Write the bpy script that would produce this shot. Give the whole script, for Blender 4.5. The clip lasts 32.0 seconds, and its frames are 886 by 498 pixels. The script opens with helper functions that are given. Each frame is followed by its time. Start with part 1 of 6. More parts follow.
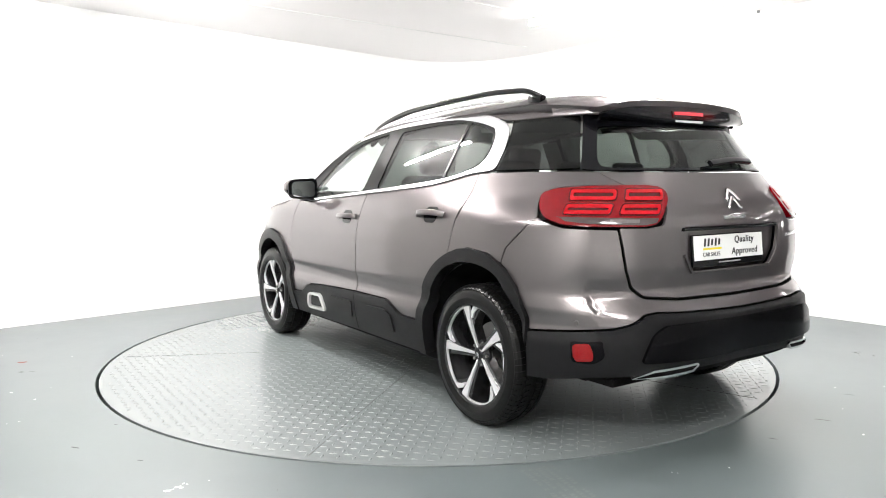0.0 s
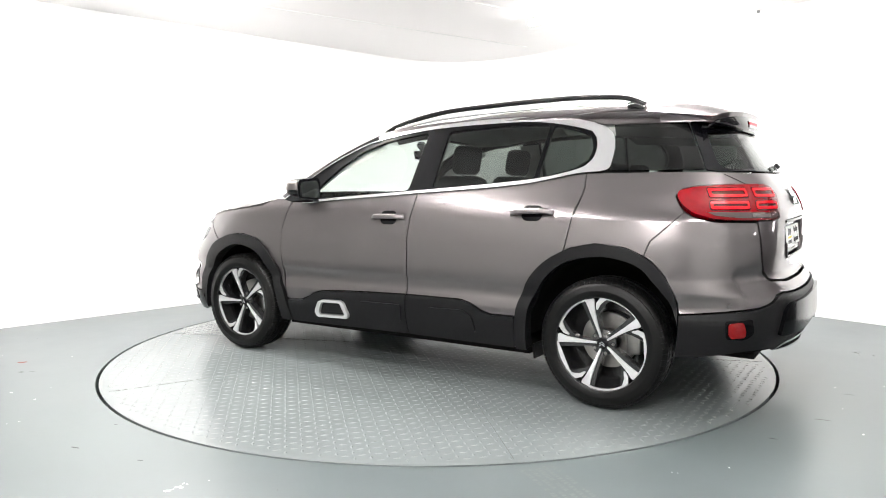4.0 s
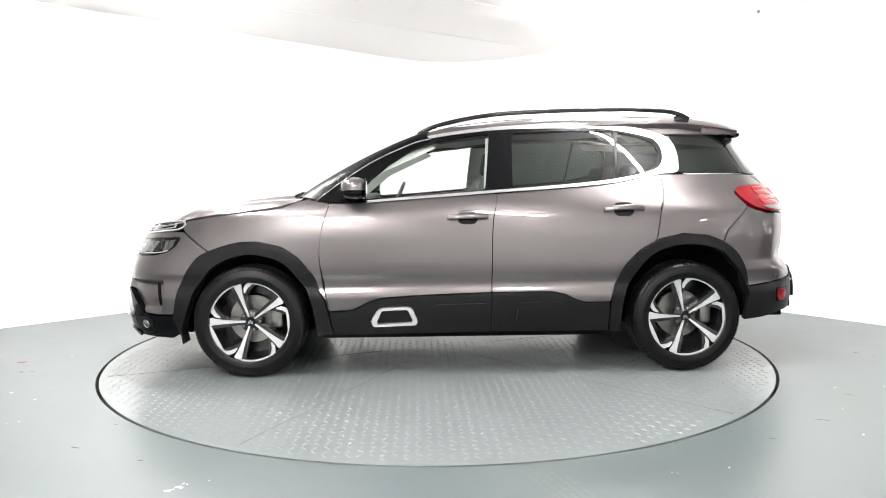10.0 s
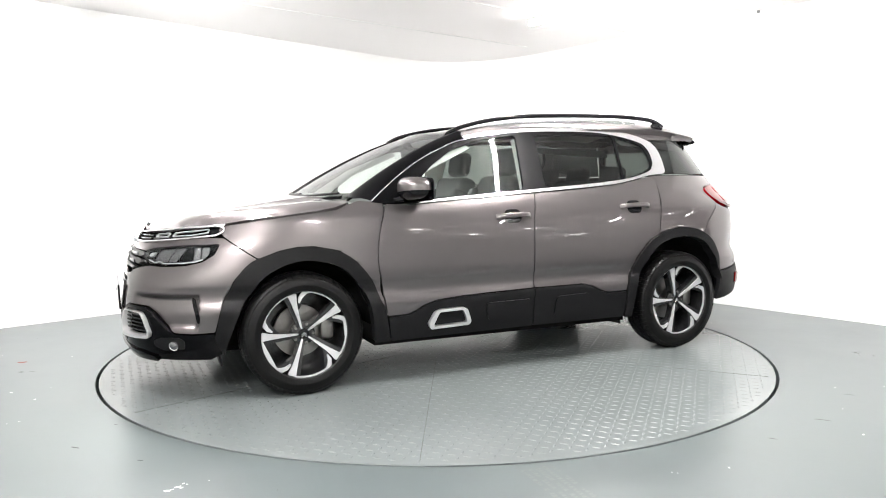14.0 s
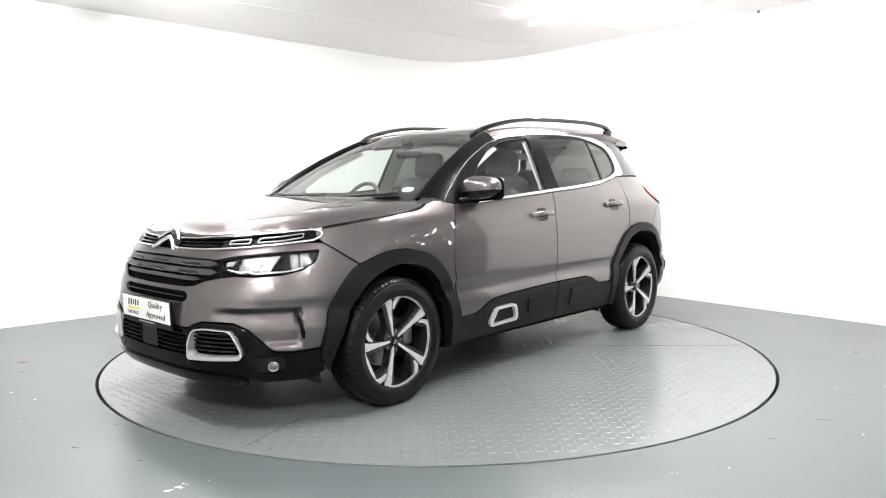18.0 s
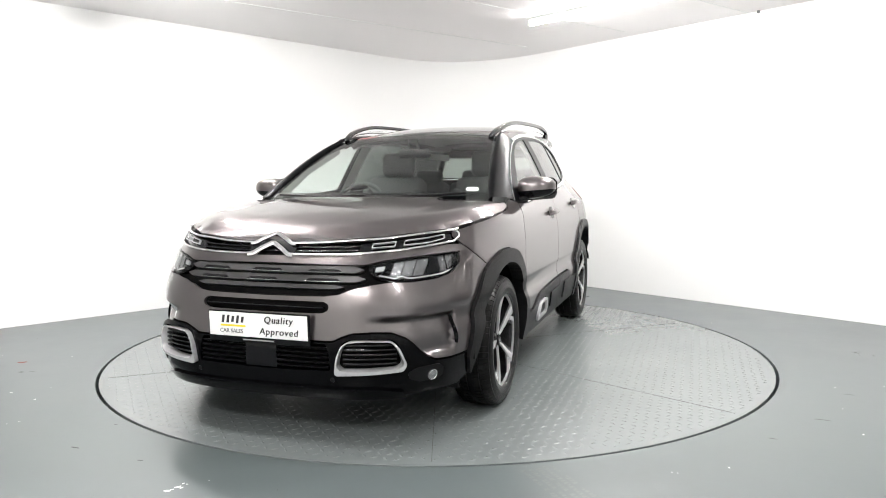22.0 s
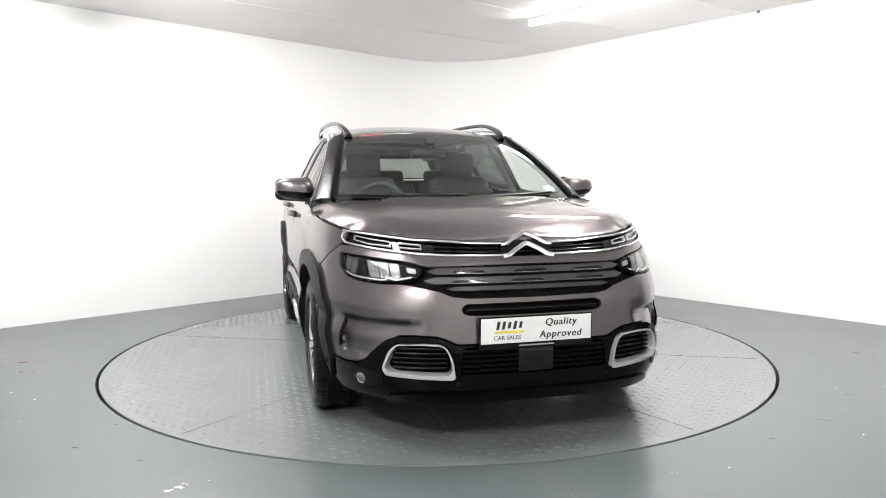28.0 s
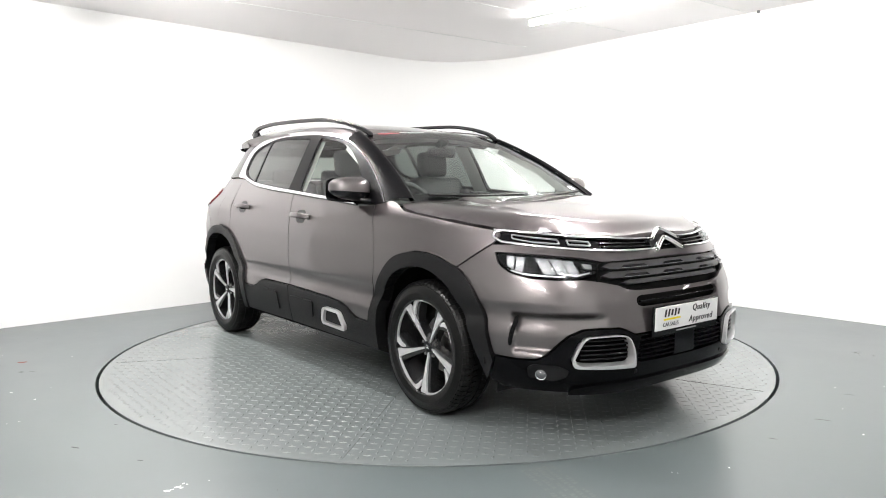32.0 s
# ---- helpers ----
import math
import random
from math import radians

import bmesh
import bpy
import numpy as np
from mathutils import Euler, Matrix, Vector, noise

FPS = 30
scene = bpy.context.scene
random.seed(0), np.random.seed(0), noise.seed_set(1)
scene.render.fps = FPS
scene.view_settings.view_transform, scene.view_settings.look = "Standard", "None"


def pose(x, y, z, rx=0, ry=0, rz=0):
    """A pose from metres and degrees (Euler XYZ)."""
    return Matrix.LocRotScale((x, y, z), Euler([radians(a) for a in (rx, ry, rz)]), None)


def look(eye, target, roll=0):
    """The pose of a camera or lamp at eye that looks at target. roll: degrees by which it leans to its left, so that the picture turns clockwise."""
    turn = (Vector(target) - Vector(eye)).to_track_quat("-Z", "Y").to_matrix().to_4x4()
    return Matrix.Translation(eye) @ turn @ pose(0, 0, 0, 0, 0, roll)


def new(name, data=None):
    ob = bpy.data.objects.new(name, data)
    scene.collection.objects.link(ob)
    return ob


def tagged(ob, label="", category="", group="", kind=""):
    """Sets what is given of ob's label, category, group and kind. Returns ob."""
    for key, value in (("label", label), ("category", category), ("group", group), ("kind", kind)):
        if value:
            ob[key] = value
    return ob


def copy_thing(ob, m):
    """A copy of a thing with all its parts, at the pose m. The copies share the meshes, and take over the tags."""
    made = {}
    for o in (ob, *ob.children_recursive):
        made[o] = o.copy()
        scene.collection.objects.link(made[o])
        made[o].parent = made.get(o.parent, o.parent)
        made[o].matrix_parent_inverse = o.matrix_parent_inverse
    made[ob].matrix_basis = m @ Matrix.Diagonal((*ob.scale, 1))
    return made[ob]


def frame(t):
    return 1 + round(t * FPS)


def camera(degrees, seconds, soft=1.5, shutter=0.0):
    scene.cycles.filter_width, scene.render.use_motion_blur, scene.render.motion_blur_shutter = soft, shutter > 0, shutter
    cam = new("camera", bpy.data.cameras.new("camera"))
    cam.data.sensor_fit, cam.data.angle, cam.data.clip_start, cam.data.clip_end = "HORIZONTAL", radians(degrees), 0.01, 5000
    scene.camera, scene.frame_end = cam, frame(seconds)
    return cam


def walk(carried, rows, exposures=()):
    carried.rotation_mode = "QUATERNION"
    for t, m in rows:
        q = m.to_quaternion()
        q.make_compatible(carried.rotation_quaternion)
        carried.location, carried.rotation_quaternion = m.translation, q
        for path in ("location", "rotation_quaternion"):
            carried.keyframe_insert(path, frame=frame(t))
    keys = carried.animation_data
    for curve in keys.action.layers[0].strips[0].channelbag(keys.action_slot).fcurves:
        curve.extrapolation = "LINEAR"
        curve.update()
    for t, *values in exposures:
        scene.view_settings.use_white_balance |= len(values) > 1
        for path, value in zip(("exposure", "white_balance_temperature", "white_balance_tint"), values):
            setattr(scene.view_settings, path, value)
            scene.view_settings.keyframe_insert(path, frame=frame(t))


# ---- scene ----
from mathutils.geometry import delaunay_2d_cdt

# camera: one tripod stand, one lens
cam = camera(63.33, 32.0, soft=1.0)
EYE = (0.0, -5.2193, 1.1869)
STAND = look(EYE, (0.0366, -0.2393, 0.7413), -0.342)
walk(cam, [(0.0, STAND), (32.0, STAND)], [(0.0, 0.40), (6.0, 0.48), (9.0, 0.50), (14.0, 0.40), (19.0, 0.14), (25.0, -0.14), (29.0, -0.12), (32.0, 0.02)])

# light: the room is lit by ceiling battens; the world outside it only closes the scene
world = bpy.data.worlds.new("world")
scene.world = world
world.use_nodes = True
world.node_tree.nodes["Background"].inputs["Color"].default_value = (0.9, 0.95, 1.0, 1)
world.node_tree.nodes["Background"].inputs["Strength"].default_value = 0.1

CEIL = 2.76


def lamp(name, x, y, z, sx, sy, power, rz=0.0, rx=0.0, color=(1.0, 0.975, 0.95)):
    data = bpy.data.lights.new(name, "AREA")
    data.shape, data.size, data.size_y, data.energy, data.color = "RECTANGLE", sx, sy, power, color
    ob = new(name, data)
    ob.matrix_world = pose(x, y, z, rx, 0, rz)
    return ob


# ------------------------------------------------------------- materials
def mat(name, color, rough=0.5, metal=0.0, coat=0.0, coat_rough=0.05, spec=0.5, vary=0.0, scale=8.0, bump=0.0, bscale=60.0,
        emit=None, emit_strength=0.0, alpha_glass=0.0, ior=1.5, rvary=0.0):
    m = bpy.data.materials.new(name)
    m.use_nodes = True
    nt = m.node_tree
    b = nt.nodes["Principled BSDF"]
    b.inputs["Base Color"].default_value = (*color, 1)
    b.inputs["Roughness"].default_value = rough
    b.inputs["Metallic"].default_value = metal
    b.inputs["Specular IOR Level"].default_value = spec
    b.inputs["Coat Weight"].default_value = coat
    b.inputs["Coat Roughness"].default_value = coat_rough
    b.inputs["IOR"].default_value = ior
    if alpha_glass:
        b.inputs["Transmission Weight"].default_value = alpha_glass
    if emit:
        b.inputs["Emission Color"].default_value = (*emit, 1)
        b.inputs["Emission Strength"].default_value = emit_strength
    tc = None
    if vary or bump or rvary:
        tc = nt.nodes.new("ShaderNodeTexCoord")
    if vary or rvary:
        n1 = nt.nodes.new("ShaderNodeTexNoise")
        n1.inputs["Scale"].default_value = scale
        n1.inputs["Detail"].default_value = 6
        n1.inputs["Roughness"].default_value = 0.65
        nt.links.new(tc.outputs["Object"], n1.inputs["Vector"])
    if vary:
        mr = nt.nodes.new("ShaderNodeMapRange")
        mr.inputs["From Min"].default_value, mr.inputs["From Max"].default_value = 0.15, 0.85
        mr.inputs["To Min"].default_value, mr.inputs["To Max"].default_value = 1 - vary, 1 + vary
        nt.links.new(n1.outputs["Fac"], mr.inputs["Value"])
        mx = nt.nodes.new("ShaderNodeMix")
        mx.data_type, mx.blend_type = "RGBA", "MULTIPLY"
        mx.inputs["Factor"].default_value = 1.0
        mx.inputs["A"].default_value = (*color, 1)
        nt.links.new(mr.outputs["Result"], mx.inputs["B"])
        nt.links.new(mx.outputs["Result"], b.inputs["Base Color"])
    if rvary:
        m2 = nt.nodes.new("ShaderNodeMapRange")
        m2.inputs["From Min"].default_value, m2.inputs["From Max"].default_value = 0.15, 0.85
        m2.inputs["To Min"].default_value, m2.inputs["To Max"].default_value = max(rough - rvary, 0.02), rough + rvary
        nt.links.new(n1.outputs["Fac"], m2.inputs["Value"])
        nt.links.new(m2.outputs["Result"], b.inputs["Roughness"])
    if bump:
        n2 = nt.nodes.new("ShaderNodeTexNoise")
        n2.inputs["Scale"].default_value = bscale
        n2.inputs["Detail"].default_value = 4
        nt.links.new(tc.outputs["Object"], n2.inputs["Vector"])
        bp = nt.nodes.new("ShaderNodeBump")
        bp.inputs["Strength"].default_value = bump
        bp.inputs["Distance"].default_value = 0.004
        nt.links.new(n2.outputs["Fac"], bp.inputs["Height"])
        nt.links.new(bp.outputs["Normal"], b.inputs["Normal"])
    return m


def glass_mat(name, tint, gloss_rough=0.0):
    """A thin pane: it lets light straight through, tinted, and mirrors by Fresnel."""
    m = bpy.data.materials.new(name)
    m.use_nodes = True
    nt = m.node_tree
    nt.nodes.remove(nt.nodes["Principled BSDF"])
    out = nt.nodes["Material Output"]
    tr = nt.nodes.new("ShaderNodeBsdfTransparent")
    tr.inputs["Color"].default_value = (*tint, 1)
    gl = nt.nodes.new("ShaderNodeBsdfGlossy")
    gl.inputs["Roughness"].default_value = gloss_rough
    lw = nt.nodes.new("ShaderNodeLayerWeight")
    lw.inputs["Blend"].default_value = 0.5
    pw = nt.nodes.new("ShaderNodeMath")
    pw.operation = "POWER"
    pw.inputs[1].default_value = 4.0
    nt.links.new(lw.outputs["Facing"], pw.inputs[0])
    fr = nt.nodes.new("ShaderNodeMath")
    fr.operation = "MULTIPLY_ADD"
    fr.inputs[1].default_value, fr.inputs[2].default_value = 0.85, 0.045
    nt.links.new(pw.outputs["Value"], fr.inputs[0])
    mix = nt.nodes.new("ShaderNodeMixShader")
    nt.links.new(fr.outputs["Value"], mix.inputs["Fac"])
    nt.links.new(tr.outputs["BSDF"], mix.inputs[1])
    nt.links.new(gl.outputs["BSDF"], mix.inputs[2])
    nt.links.new(mix.outputs["Shader"], out.inputs["Surface"])
    return m


M_PAINT = mat("metallic_paint", (0.130, 0.116, 0.118), rough=0.29, metal=0.85, spec=0.2, coat=1.0, coat_rough=0.01, vary=0.08, scale=900)
M_PAINT.node_tree.nodes["Principled BSDF"].inputs["Coat IOR"].default_value = 1.6
M_PAINT.node_tree.nodes["Principled BSDF"].inputs["Specular Tint"].default_value = (0.45, 0.43, 0.43, 1)
M_CLAD = mat("black_plastic", (0.007, 0.007, 0.0075), rough=0.42, spec=0.14, vary=0.15, scale=30, bump=0.12, bscale=900)
M_GLOSSBLACK = mat("gloss_black", (0.003, 0.003, 0.004), rough=0.09, spec=0.36)
M_DARK = mat("dark_inside", (0.003, 0.003, 0.003), rough=0.8, spec=0.1)
M_CHROME = mat("satin_chrome", (0.82, 0.82, 0.83), rough=0.22, metal=1.0, vary=0.04, scale=40)
M_BRIGHT = mat("bright_chrome", (0.88, 0.88, 0.89), rough=0.08, metal=1.0)
M_SILVER = mat("silver_paint", (0.58, 0.58, 0.59), rough=0.3, metal=0.5, coat=0.3, vary=0.04, scale=30)
M_MACHINED = mat("machined_alloy", (0.58, 0.58, 0.59), rough=0.3, metal=0.45, vary=0.05, scale=60)
M_RIMBLACK = mat("rim_black", (0.012, 0.012, 0.013), rough=0.25, coat=0.4)
M_TYRE = mat("tyre_rubber", (0.0035, 0.0035, 0.0035), spec=0.17, rough=0.36, vary=0.2, scale=25, bump=0.2, bscale=300)
M_PILLAR = mat("pillar_black", (0.003, 0.003, 0.0035), rough=0.28, spec=0.06)
M_DISC = mat("brake_steel", (0.27, 0.26, 0.25), rough=0.35, metal=1.0, vary=0.15, scale=30)
M_GLASS = glass_mat("clear_glass", (0.90, 0.95, 0.92))
M_WSCREEN = glass_mat("windscreen_glass", (0.88, 0.94, 0.91))
M_PRIVACY = glass_mat("privacy_glass", (0.17, 0.19, 0.18))
M_REARGLASS = glass_mat("rear_glass", (0.30, 0.33, 0.31))
M_DEEPTINT = glass_mat("deep_tint_glass", (0.045, 0.05, 0.048))
M_LENS = glass_mat("lamp_lens", (0.93, 0.94, 0.95))
M_REDGLASS = mat("red_lens", (0.13, 0.0006, 0.003), rough=0.1, spec=0.3, coat=0.4, coat_rough=0.01, vary=0.25, scale=18)
M_REDRING = mat("red_light_guide", (0.30, 0.0015, 0.006), rough=0.12, spec=0.3, coat=0.4, coat_rough=0.01)
M_REFLEX = mat("red_reflector", (0.15, 0.001, 0.002), rough=0.2, spec=0.3, coat=0.3, vary=0.3, scale=200)
M_SEMI = mat("semi_gloss_black", (0.002, 0.002, 0.0025), rough=0.14, spec=0.12)
M_REDDARK = mat("dark_red_lens", (0.045, 0.0005, 0.001), rough=0.1, spec=0.3, coat=0.5, coat_rough=0.01)
M_SMOKE = mat("smoked_lens", (0.05, 0.035, 0.035), rough=0.08, coat=1.0)
M_WHITEPLATE = mat("plate_white", (0.82, 0.82, 0.81), rough=0.35, vary=0.02, scale=20)
M_INK = mat("plate_ink", (0.02, 0.02, 0.022), rough=0.5)
M_GREYINK = mat("grey_ink", (0.12, 0.12, 0.13), rough=0.5)
M_PALEINK = mat("pale_grey_print", (0.30, 0.30, 0.30), rough=0.5)
M_YELLOW = mat("yellow_bar", (0.85, 0.68, 0.02), rough=0.5)
M_STICKER = mat("white_sticker", (0.85, 0.85, 0.85), rough=0.4)
M_REDSTICK = mat("red_sticker", (0.6, 0.03, 0.05), rough=0.4)
M_SEAT = mat("seat_fabric", (0.060, 0.060, 0.062), rough=0.85, vary=0.2, scale=40, bump=0.3, bscale=500)
M_LINER = mat("pale_headliner", (0.55, 0.56, 0.54), rough=0.9, vary=0.04, scale=30, bump=0.1, bscale=700)
M_DASH = mat("dash_plastic", (0.045, 0.048, 0.048), rough=0.6, vary=0.1, scale=30)
M_MIRROR = mat("mirror_glass", (0.9, 0.9, 0.9), rough=0.01, metal=1.0)
M_WALL = mat("white_wall", (0.90, 0.90, 0.895), rough=0.55, vary=0.012, scale=0.8, bump=0.05, bscale=40)
M_WALLSIDE = mat("unseen_wall_grey", (0.54, 0.54, 0.53), rough=0.7, vary=0.05, scale=0.8)
M_WALLBACK = mat("pale_wall", (0.84, 0.84, 0.83), rough=0.7, vary=0.05, scale=0.8)
M_HALLDARK = mat("dark_hall", (0.04, 0.04, 0.042), rough=0.7, vary=0.15, scale=0.8)
M_WALLMID = mat("mid_grey_wall", (0.42, 0.42, 0.42), rough=0.7, vary=0.1, scale=0.8)
M_CEIL = mat("ceiling_white", (0.89, 0.87, 0.87), rough=0.8, vary=0.012, scale=0.7)
M_FLOOR = mat("floor_paint", (0.087, 0.103, 0.106), rough=0.30, spec=0.45, vary=0.16, scale=1.6, rvary=0.05, bump=0.03, bscale=14)
M_PLATEFLOOR = mat("tread_paint", (0.143, 0.159, 0.160), rough=0.23, spec=0.55, vary=0.07, scale=1.2, rvary=0.06, bump=0.04, bscale=30)
M_GROOVE = mat("groove_dark", (0.006, 0.006, 0.006), rough=0.8)
M_TUBE = mat("lit_tube", (0.9, 0.9, 0.9), emit=(1.0, 0.98, 0.96), emit_strength=290.0)
M_TUBE_DIM = mat("dim_tube", (0.9, 0.9, 0.9), emit=(1.0, 0.98, 0.96), emit_strength=110.0)
M_TUBE_SMALL = mat("small_tube", (0.9, 0.9, 0.9), emit=(1.0, 0.98, 0.96), emit_strength=70.0)
M_FIX = mat("fitting_white", (0.8, 0.8, 0.8), rough=0.4)
M_FLAKE = mat("paint_flake", (0.75, 0.75, 0.73), rough=0.7)
M_REDFLECK = mat("red_fleck", (0.22, 0.06, 0.05), rough=0.7)
M_SCUFF = mat("pale_scuff", (0.125, 0.140, 0.138), rough=0.45, vary=0.25, scale=60)
M_SCUFFDARK = mat("dark_scuff", (0.035, 0.038, 0.038), rough=0.6, vary=0.3, scale=40)
M_DIRT = mat("floor_dirt", (0.045, 0.043, 0.04), rough=0.85, vary=0.3, scale=30)
M_DARKMARK = mat("dark_mark", (0.05, 0.03, 0.03), rough=0.7)


# ------------------------------------------------------------- mesh helpers
def put(name, verts, faces, material, parent=None, label="", smooth=True, normals=None):
    me = bpy.data.meshes.new(name)
    me.from_pydata([tuple(v) for v in verts], [], [tuple(f) for f in faces])
    me.materials.append(material)
    if smooth:
        me.polygons.foreach_set("use_smooth", [True] * len(me.polygons))
    me.update()
    if normals is not None:
        me.normals_split_custom_set_from_vertices([tuple(n) for n in normals])
    ob = new(name, me)
    if parent is not None:
        ob.parent = parent
    if label:
        ob["label"] = label
    return ob


def part(name, bm, material, parent=None, label="", smooth=False):
    me = bpy.data.meshes.new(name)
    bm.normal_update()
    bm.to_mesh(me)
    bm.free()
    me.materials.append(material)
    if smooth:
        me.polygons.foreach_set("use_smooth", [True] * len(me.polygons))
        me.set_sharp_from_angle(angle=radians(35))
    ob = new(name, me)
    if parent is not None:
        ob.parent = parent
    if label:
        ob["label"] = label
    return ob


def box_bm(sx, sy, sz, m=None, bevel=0.0, seg=2):
    bm = bmesh.new()
    bmesh.ops.create_cube(bm, size=1.0, matrix=Matrix.Diagonal((sx, sy, sz, 1)))
    if bevel:
        bmesh.ops.bevel(bm, geom=bm.edges[:], offset=bevel, segments=seg, affect="EDGES", profile=0.5)
    if m is not None:
        bmesh.ops.transform(bm, matrix=m, verts=bm.verts)
    return bm


def lathe_bm(profile, n=48, axis="Y"):
    """Turn (radius, height) pairs round the axis."""
    bm = bmesh.new()
    rings = []
    for r, h in profile:
        ring = []
        for i in range(n):
            a = 2 * math.pi * i / n
            c, s = r * math.cos(a), r * math.sin(a)
            ring.append(bm.verts.new((c, h, s) if axis == "Y" else (c, s, h)))
        rings.append(ring)
    for a, b in zip(rings, rings[1:]):
        for i in range(n):
            j = (i + 1) % n
            bm.faces.new((a[i], a[j], b[j], b[i]))
    bmesh.ops.recalc_face_normals(bm, faces=bm.faces[:])
    return bm


def sweep_bm(path, profile, closed=False, up=None):
    """Sweep a closed (a, b) profile along 3D points; up: a vector or one a point."""
    bm = bmesh.new()
    P = [Vector(p) for p in path]
    n = len(P)
    rings = []
    for i, p in enumerate(P):
        if closed:
            t = (P[(i + 1) % n] - P[i - 1]).normalized()
        else:
            t = (P[min(i + 1, n - 1)] - P[max(i - 1, 0)]).normalized()
        u = Vector(up[i] if isinstance(up, list) else (up or (0, 0, 1)))
        s = t.cross(u)
        if s.length < 1e-6:
            s = t.cross(Vector((1, 0, 0)))
        s.normalize()
        u2 = s.cross(t).normalized()
        sc = 1.0
        rings.append([bm.verts.new(p + s * a * sc + u2 * b * sc) for a, b in profile])
    k = len(profile)
    for i in range(n if closed else n - 1):
        a, b = rings[i], rings[(i + 1) % n]
        for j in range(k):
            bm.faces.new((a[j], a[(j + 1) % k], b[(j + 1) % k], b[j]))
    if not closed:
        bm.faces.new(rings[0][::-1])
        bm.faces.new(rings[-1])
    bmesh.ops.recalc_face_normals(bm, faces=bm.faces[:])
    return bm


def ellipse(a, b, n=10):
    return [(a * math.cos(2 * math.pi * i / n), b * math.sin(2 * math.pi * i / n)) for i in range(n)]


def rrect(a, b, r, n=3):
    """Half sizes a, b, corner radius r."""
    pts = []
    for cx, cy, s in ((a - r, b - r, 0), (r - a, b - r, 90), (r - a, r - b, 180), (a - r, r - b, 270)):
        for i in range(n + 1):
            w = radians(s + 90 * i / n)
            pts.append((cx + r * math.cos(w), cy + r * math.sin(w)))
    return pts


def spline(points, n=12):
    """Catmull-Rom through 3D points."""
    P = [Vector(p) for p in points]
    P = [2 * P[0] - P[1]] + P + [2 * P[-1] - P[-2]]
    out = []
    for i in range(1, len(P) - 2):
        for k in range(n):
            t = k / n
            a, b, c, d = P[i - 1], P[i], P[i + 1], P[i + 2]
            out.append(0.5 * ((2 * b) + (c - a) * t + (2 * a - 5 * b + 4 * c - d) * t * t + (3 * b - a - 3 * c + d) * t ** 3))
    out.append(P[-2])
    return out
# ------------------------------------------------------------- the room
LN, LD = Vector((-0.6985, 0.7156)), 3.1425      # inner face of the far-left wall: LN . p = LD
RN, RD = Vector((0.7740, 0.6332)), 3.2682       # inner face of the far-right wall
BACK = 5.6                                       # distance of the walls behind the camera


def meet(n1, d1, n2, d2):
    det = n1.x * n2.y - n1.y * n2.x
    return Vector(((d1 * n2.y - d2 * n1.y) / det, (n1.x * d2 - n2.x * d1) / det))


CORNER = meet(LN, LD, RN, RD)
P_LEFT = meet(LN, LD, -RN, BACK)
P_RIGHT = meet(RN, RD, -LN, BACK)
P_BACK = meet(-LN, BACK, -RN, BACK)


def fillet(p, a, b, la, lb, n=16):
    """A smooth bend at p between points la and lb away towards a and b."""
    s, e = p + (a - p).normalized() * la, p + (b - p).normalized() * lb
    return [(1 - t) ** 2 * s + 2 * t * (1 - t) * p + t * t * e for t in (i / n for i in range(n + 1))]


def wall(name, pts, label, material=None):
    bm = bmesh.new()
    n = len(pts)
    outs = []
    for i, p in enumerate(pts):
        t = (pts[min(i + 1, n - 1)] - pts[max(i - 1, 0)]).normalized()
        outs.append(p + Vector((-t.y, t.x)) * 0.12)
    lo = [bm.verts.new((p.x, p.y, -0.02)) for p in pts]
    hi = [bm.verts.new((p.x, p.y, CEIL)) for p in pts]
    lo2 = [bm.verts.new((p.x, p.y, -0.02)) for p in outs]
    hi2 = [bm.verts.new((p.x, p.y, CEIL)) for p in outs]
    for i in range(n - 1):
        bm.faces.new((lo[i], lo[i + 1], hi[i + 1], hi[i]))
        bm.faces.new((lo2[i + 1], lo2[i], hi2[i], hi2[i + 1]))
        bm.faces.new((hi[i], hi[i + 1], hi2[i + 1], hi2[i]))
        bm.faces.new((lo[i + 1], lo[i], lo2[i], lo2[i + 1]))
    for i in (0, n - 1):
        bm.faces.new((lo[i], hi[i], hi2[i], lo2[i]))
    bmesh.ops.recalc_face_normals(bm, faces=bm.faces[:])
    ob = part(name, bm, material or M_WALL, smooth=True)
    return tagged(ob, label, "wall", kind="structure")


bend = fillet(CORNER, P_LEFT, P_RIGHT, 1.35, 1.6)
P_TURN = P_LEFT.lerp(bend[0], 0.42)
# out-of-view wall end, greyed to darken what the car's side mirrors
wall("wall_northwest", [P_LEFT, P_TURN], "unseen end of the studio wall, greyed to dim paint reflections", M_WALLSIDE)
P_END = Vector((4.45, (RD - RN.x * 4.45) / RN.y))
wall("wall_north", [P_TURN] + bend + [P_END], "plain white studio wall with a rounded far corner")
# unseen near-black sheet in place of the unlit hall past the white wall
wall("hall_dark_sheet", [P_END, P_RIGHT], "dark sheet standing in for the unlit hall past the white wall", M_HALLDARK)
P_SPLIT = P_BACK.lerp(P_RIGHT, 0.55)
# unseen walls behind the camera, their tones set to shape the car's reflections
wall("wall_east", [P_RIGHT, P_SPLIT], "unseen mid grey wall behind the camera, toned for reflections", M_WALLMID)
wall("wall_south", [P_SPLIT, P_BACK], "unseen pale wall behind the camera, toned for reflections", M_WALLBACK)
wall("wall_west", [P_BACK, P_LEFT], "unseen pale grey wall behind the camera, toned for reflections", M_WALLSIDE)

outline = [P_LEFT] + bend + [P_RIGHT, P_BACK]


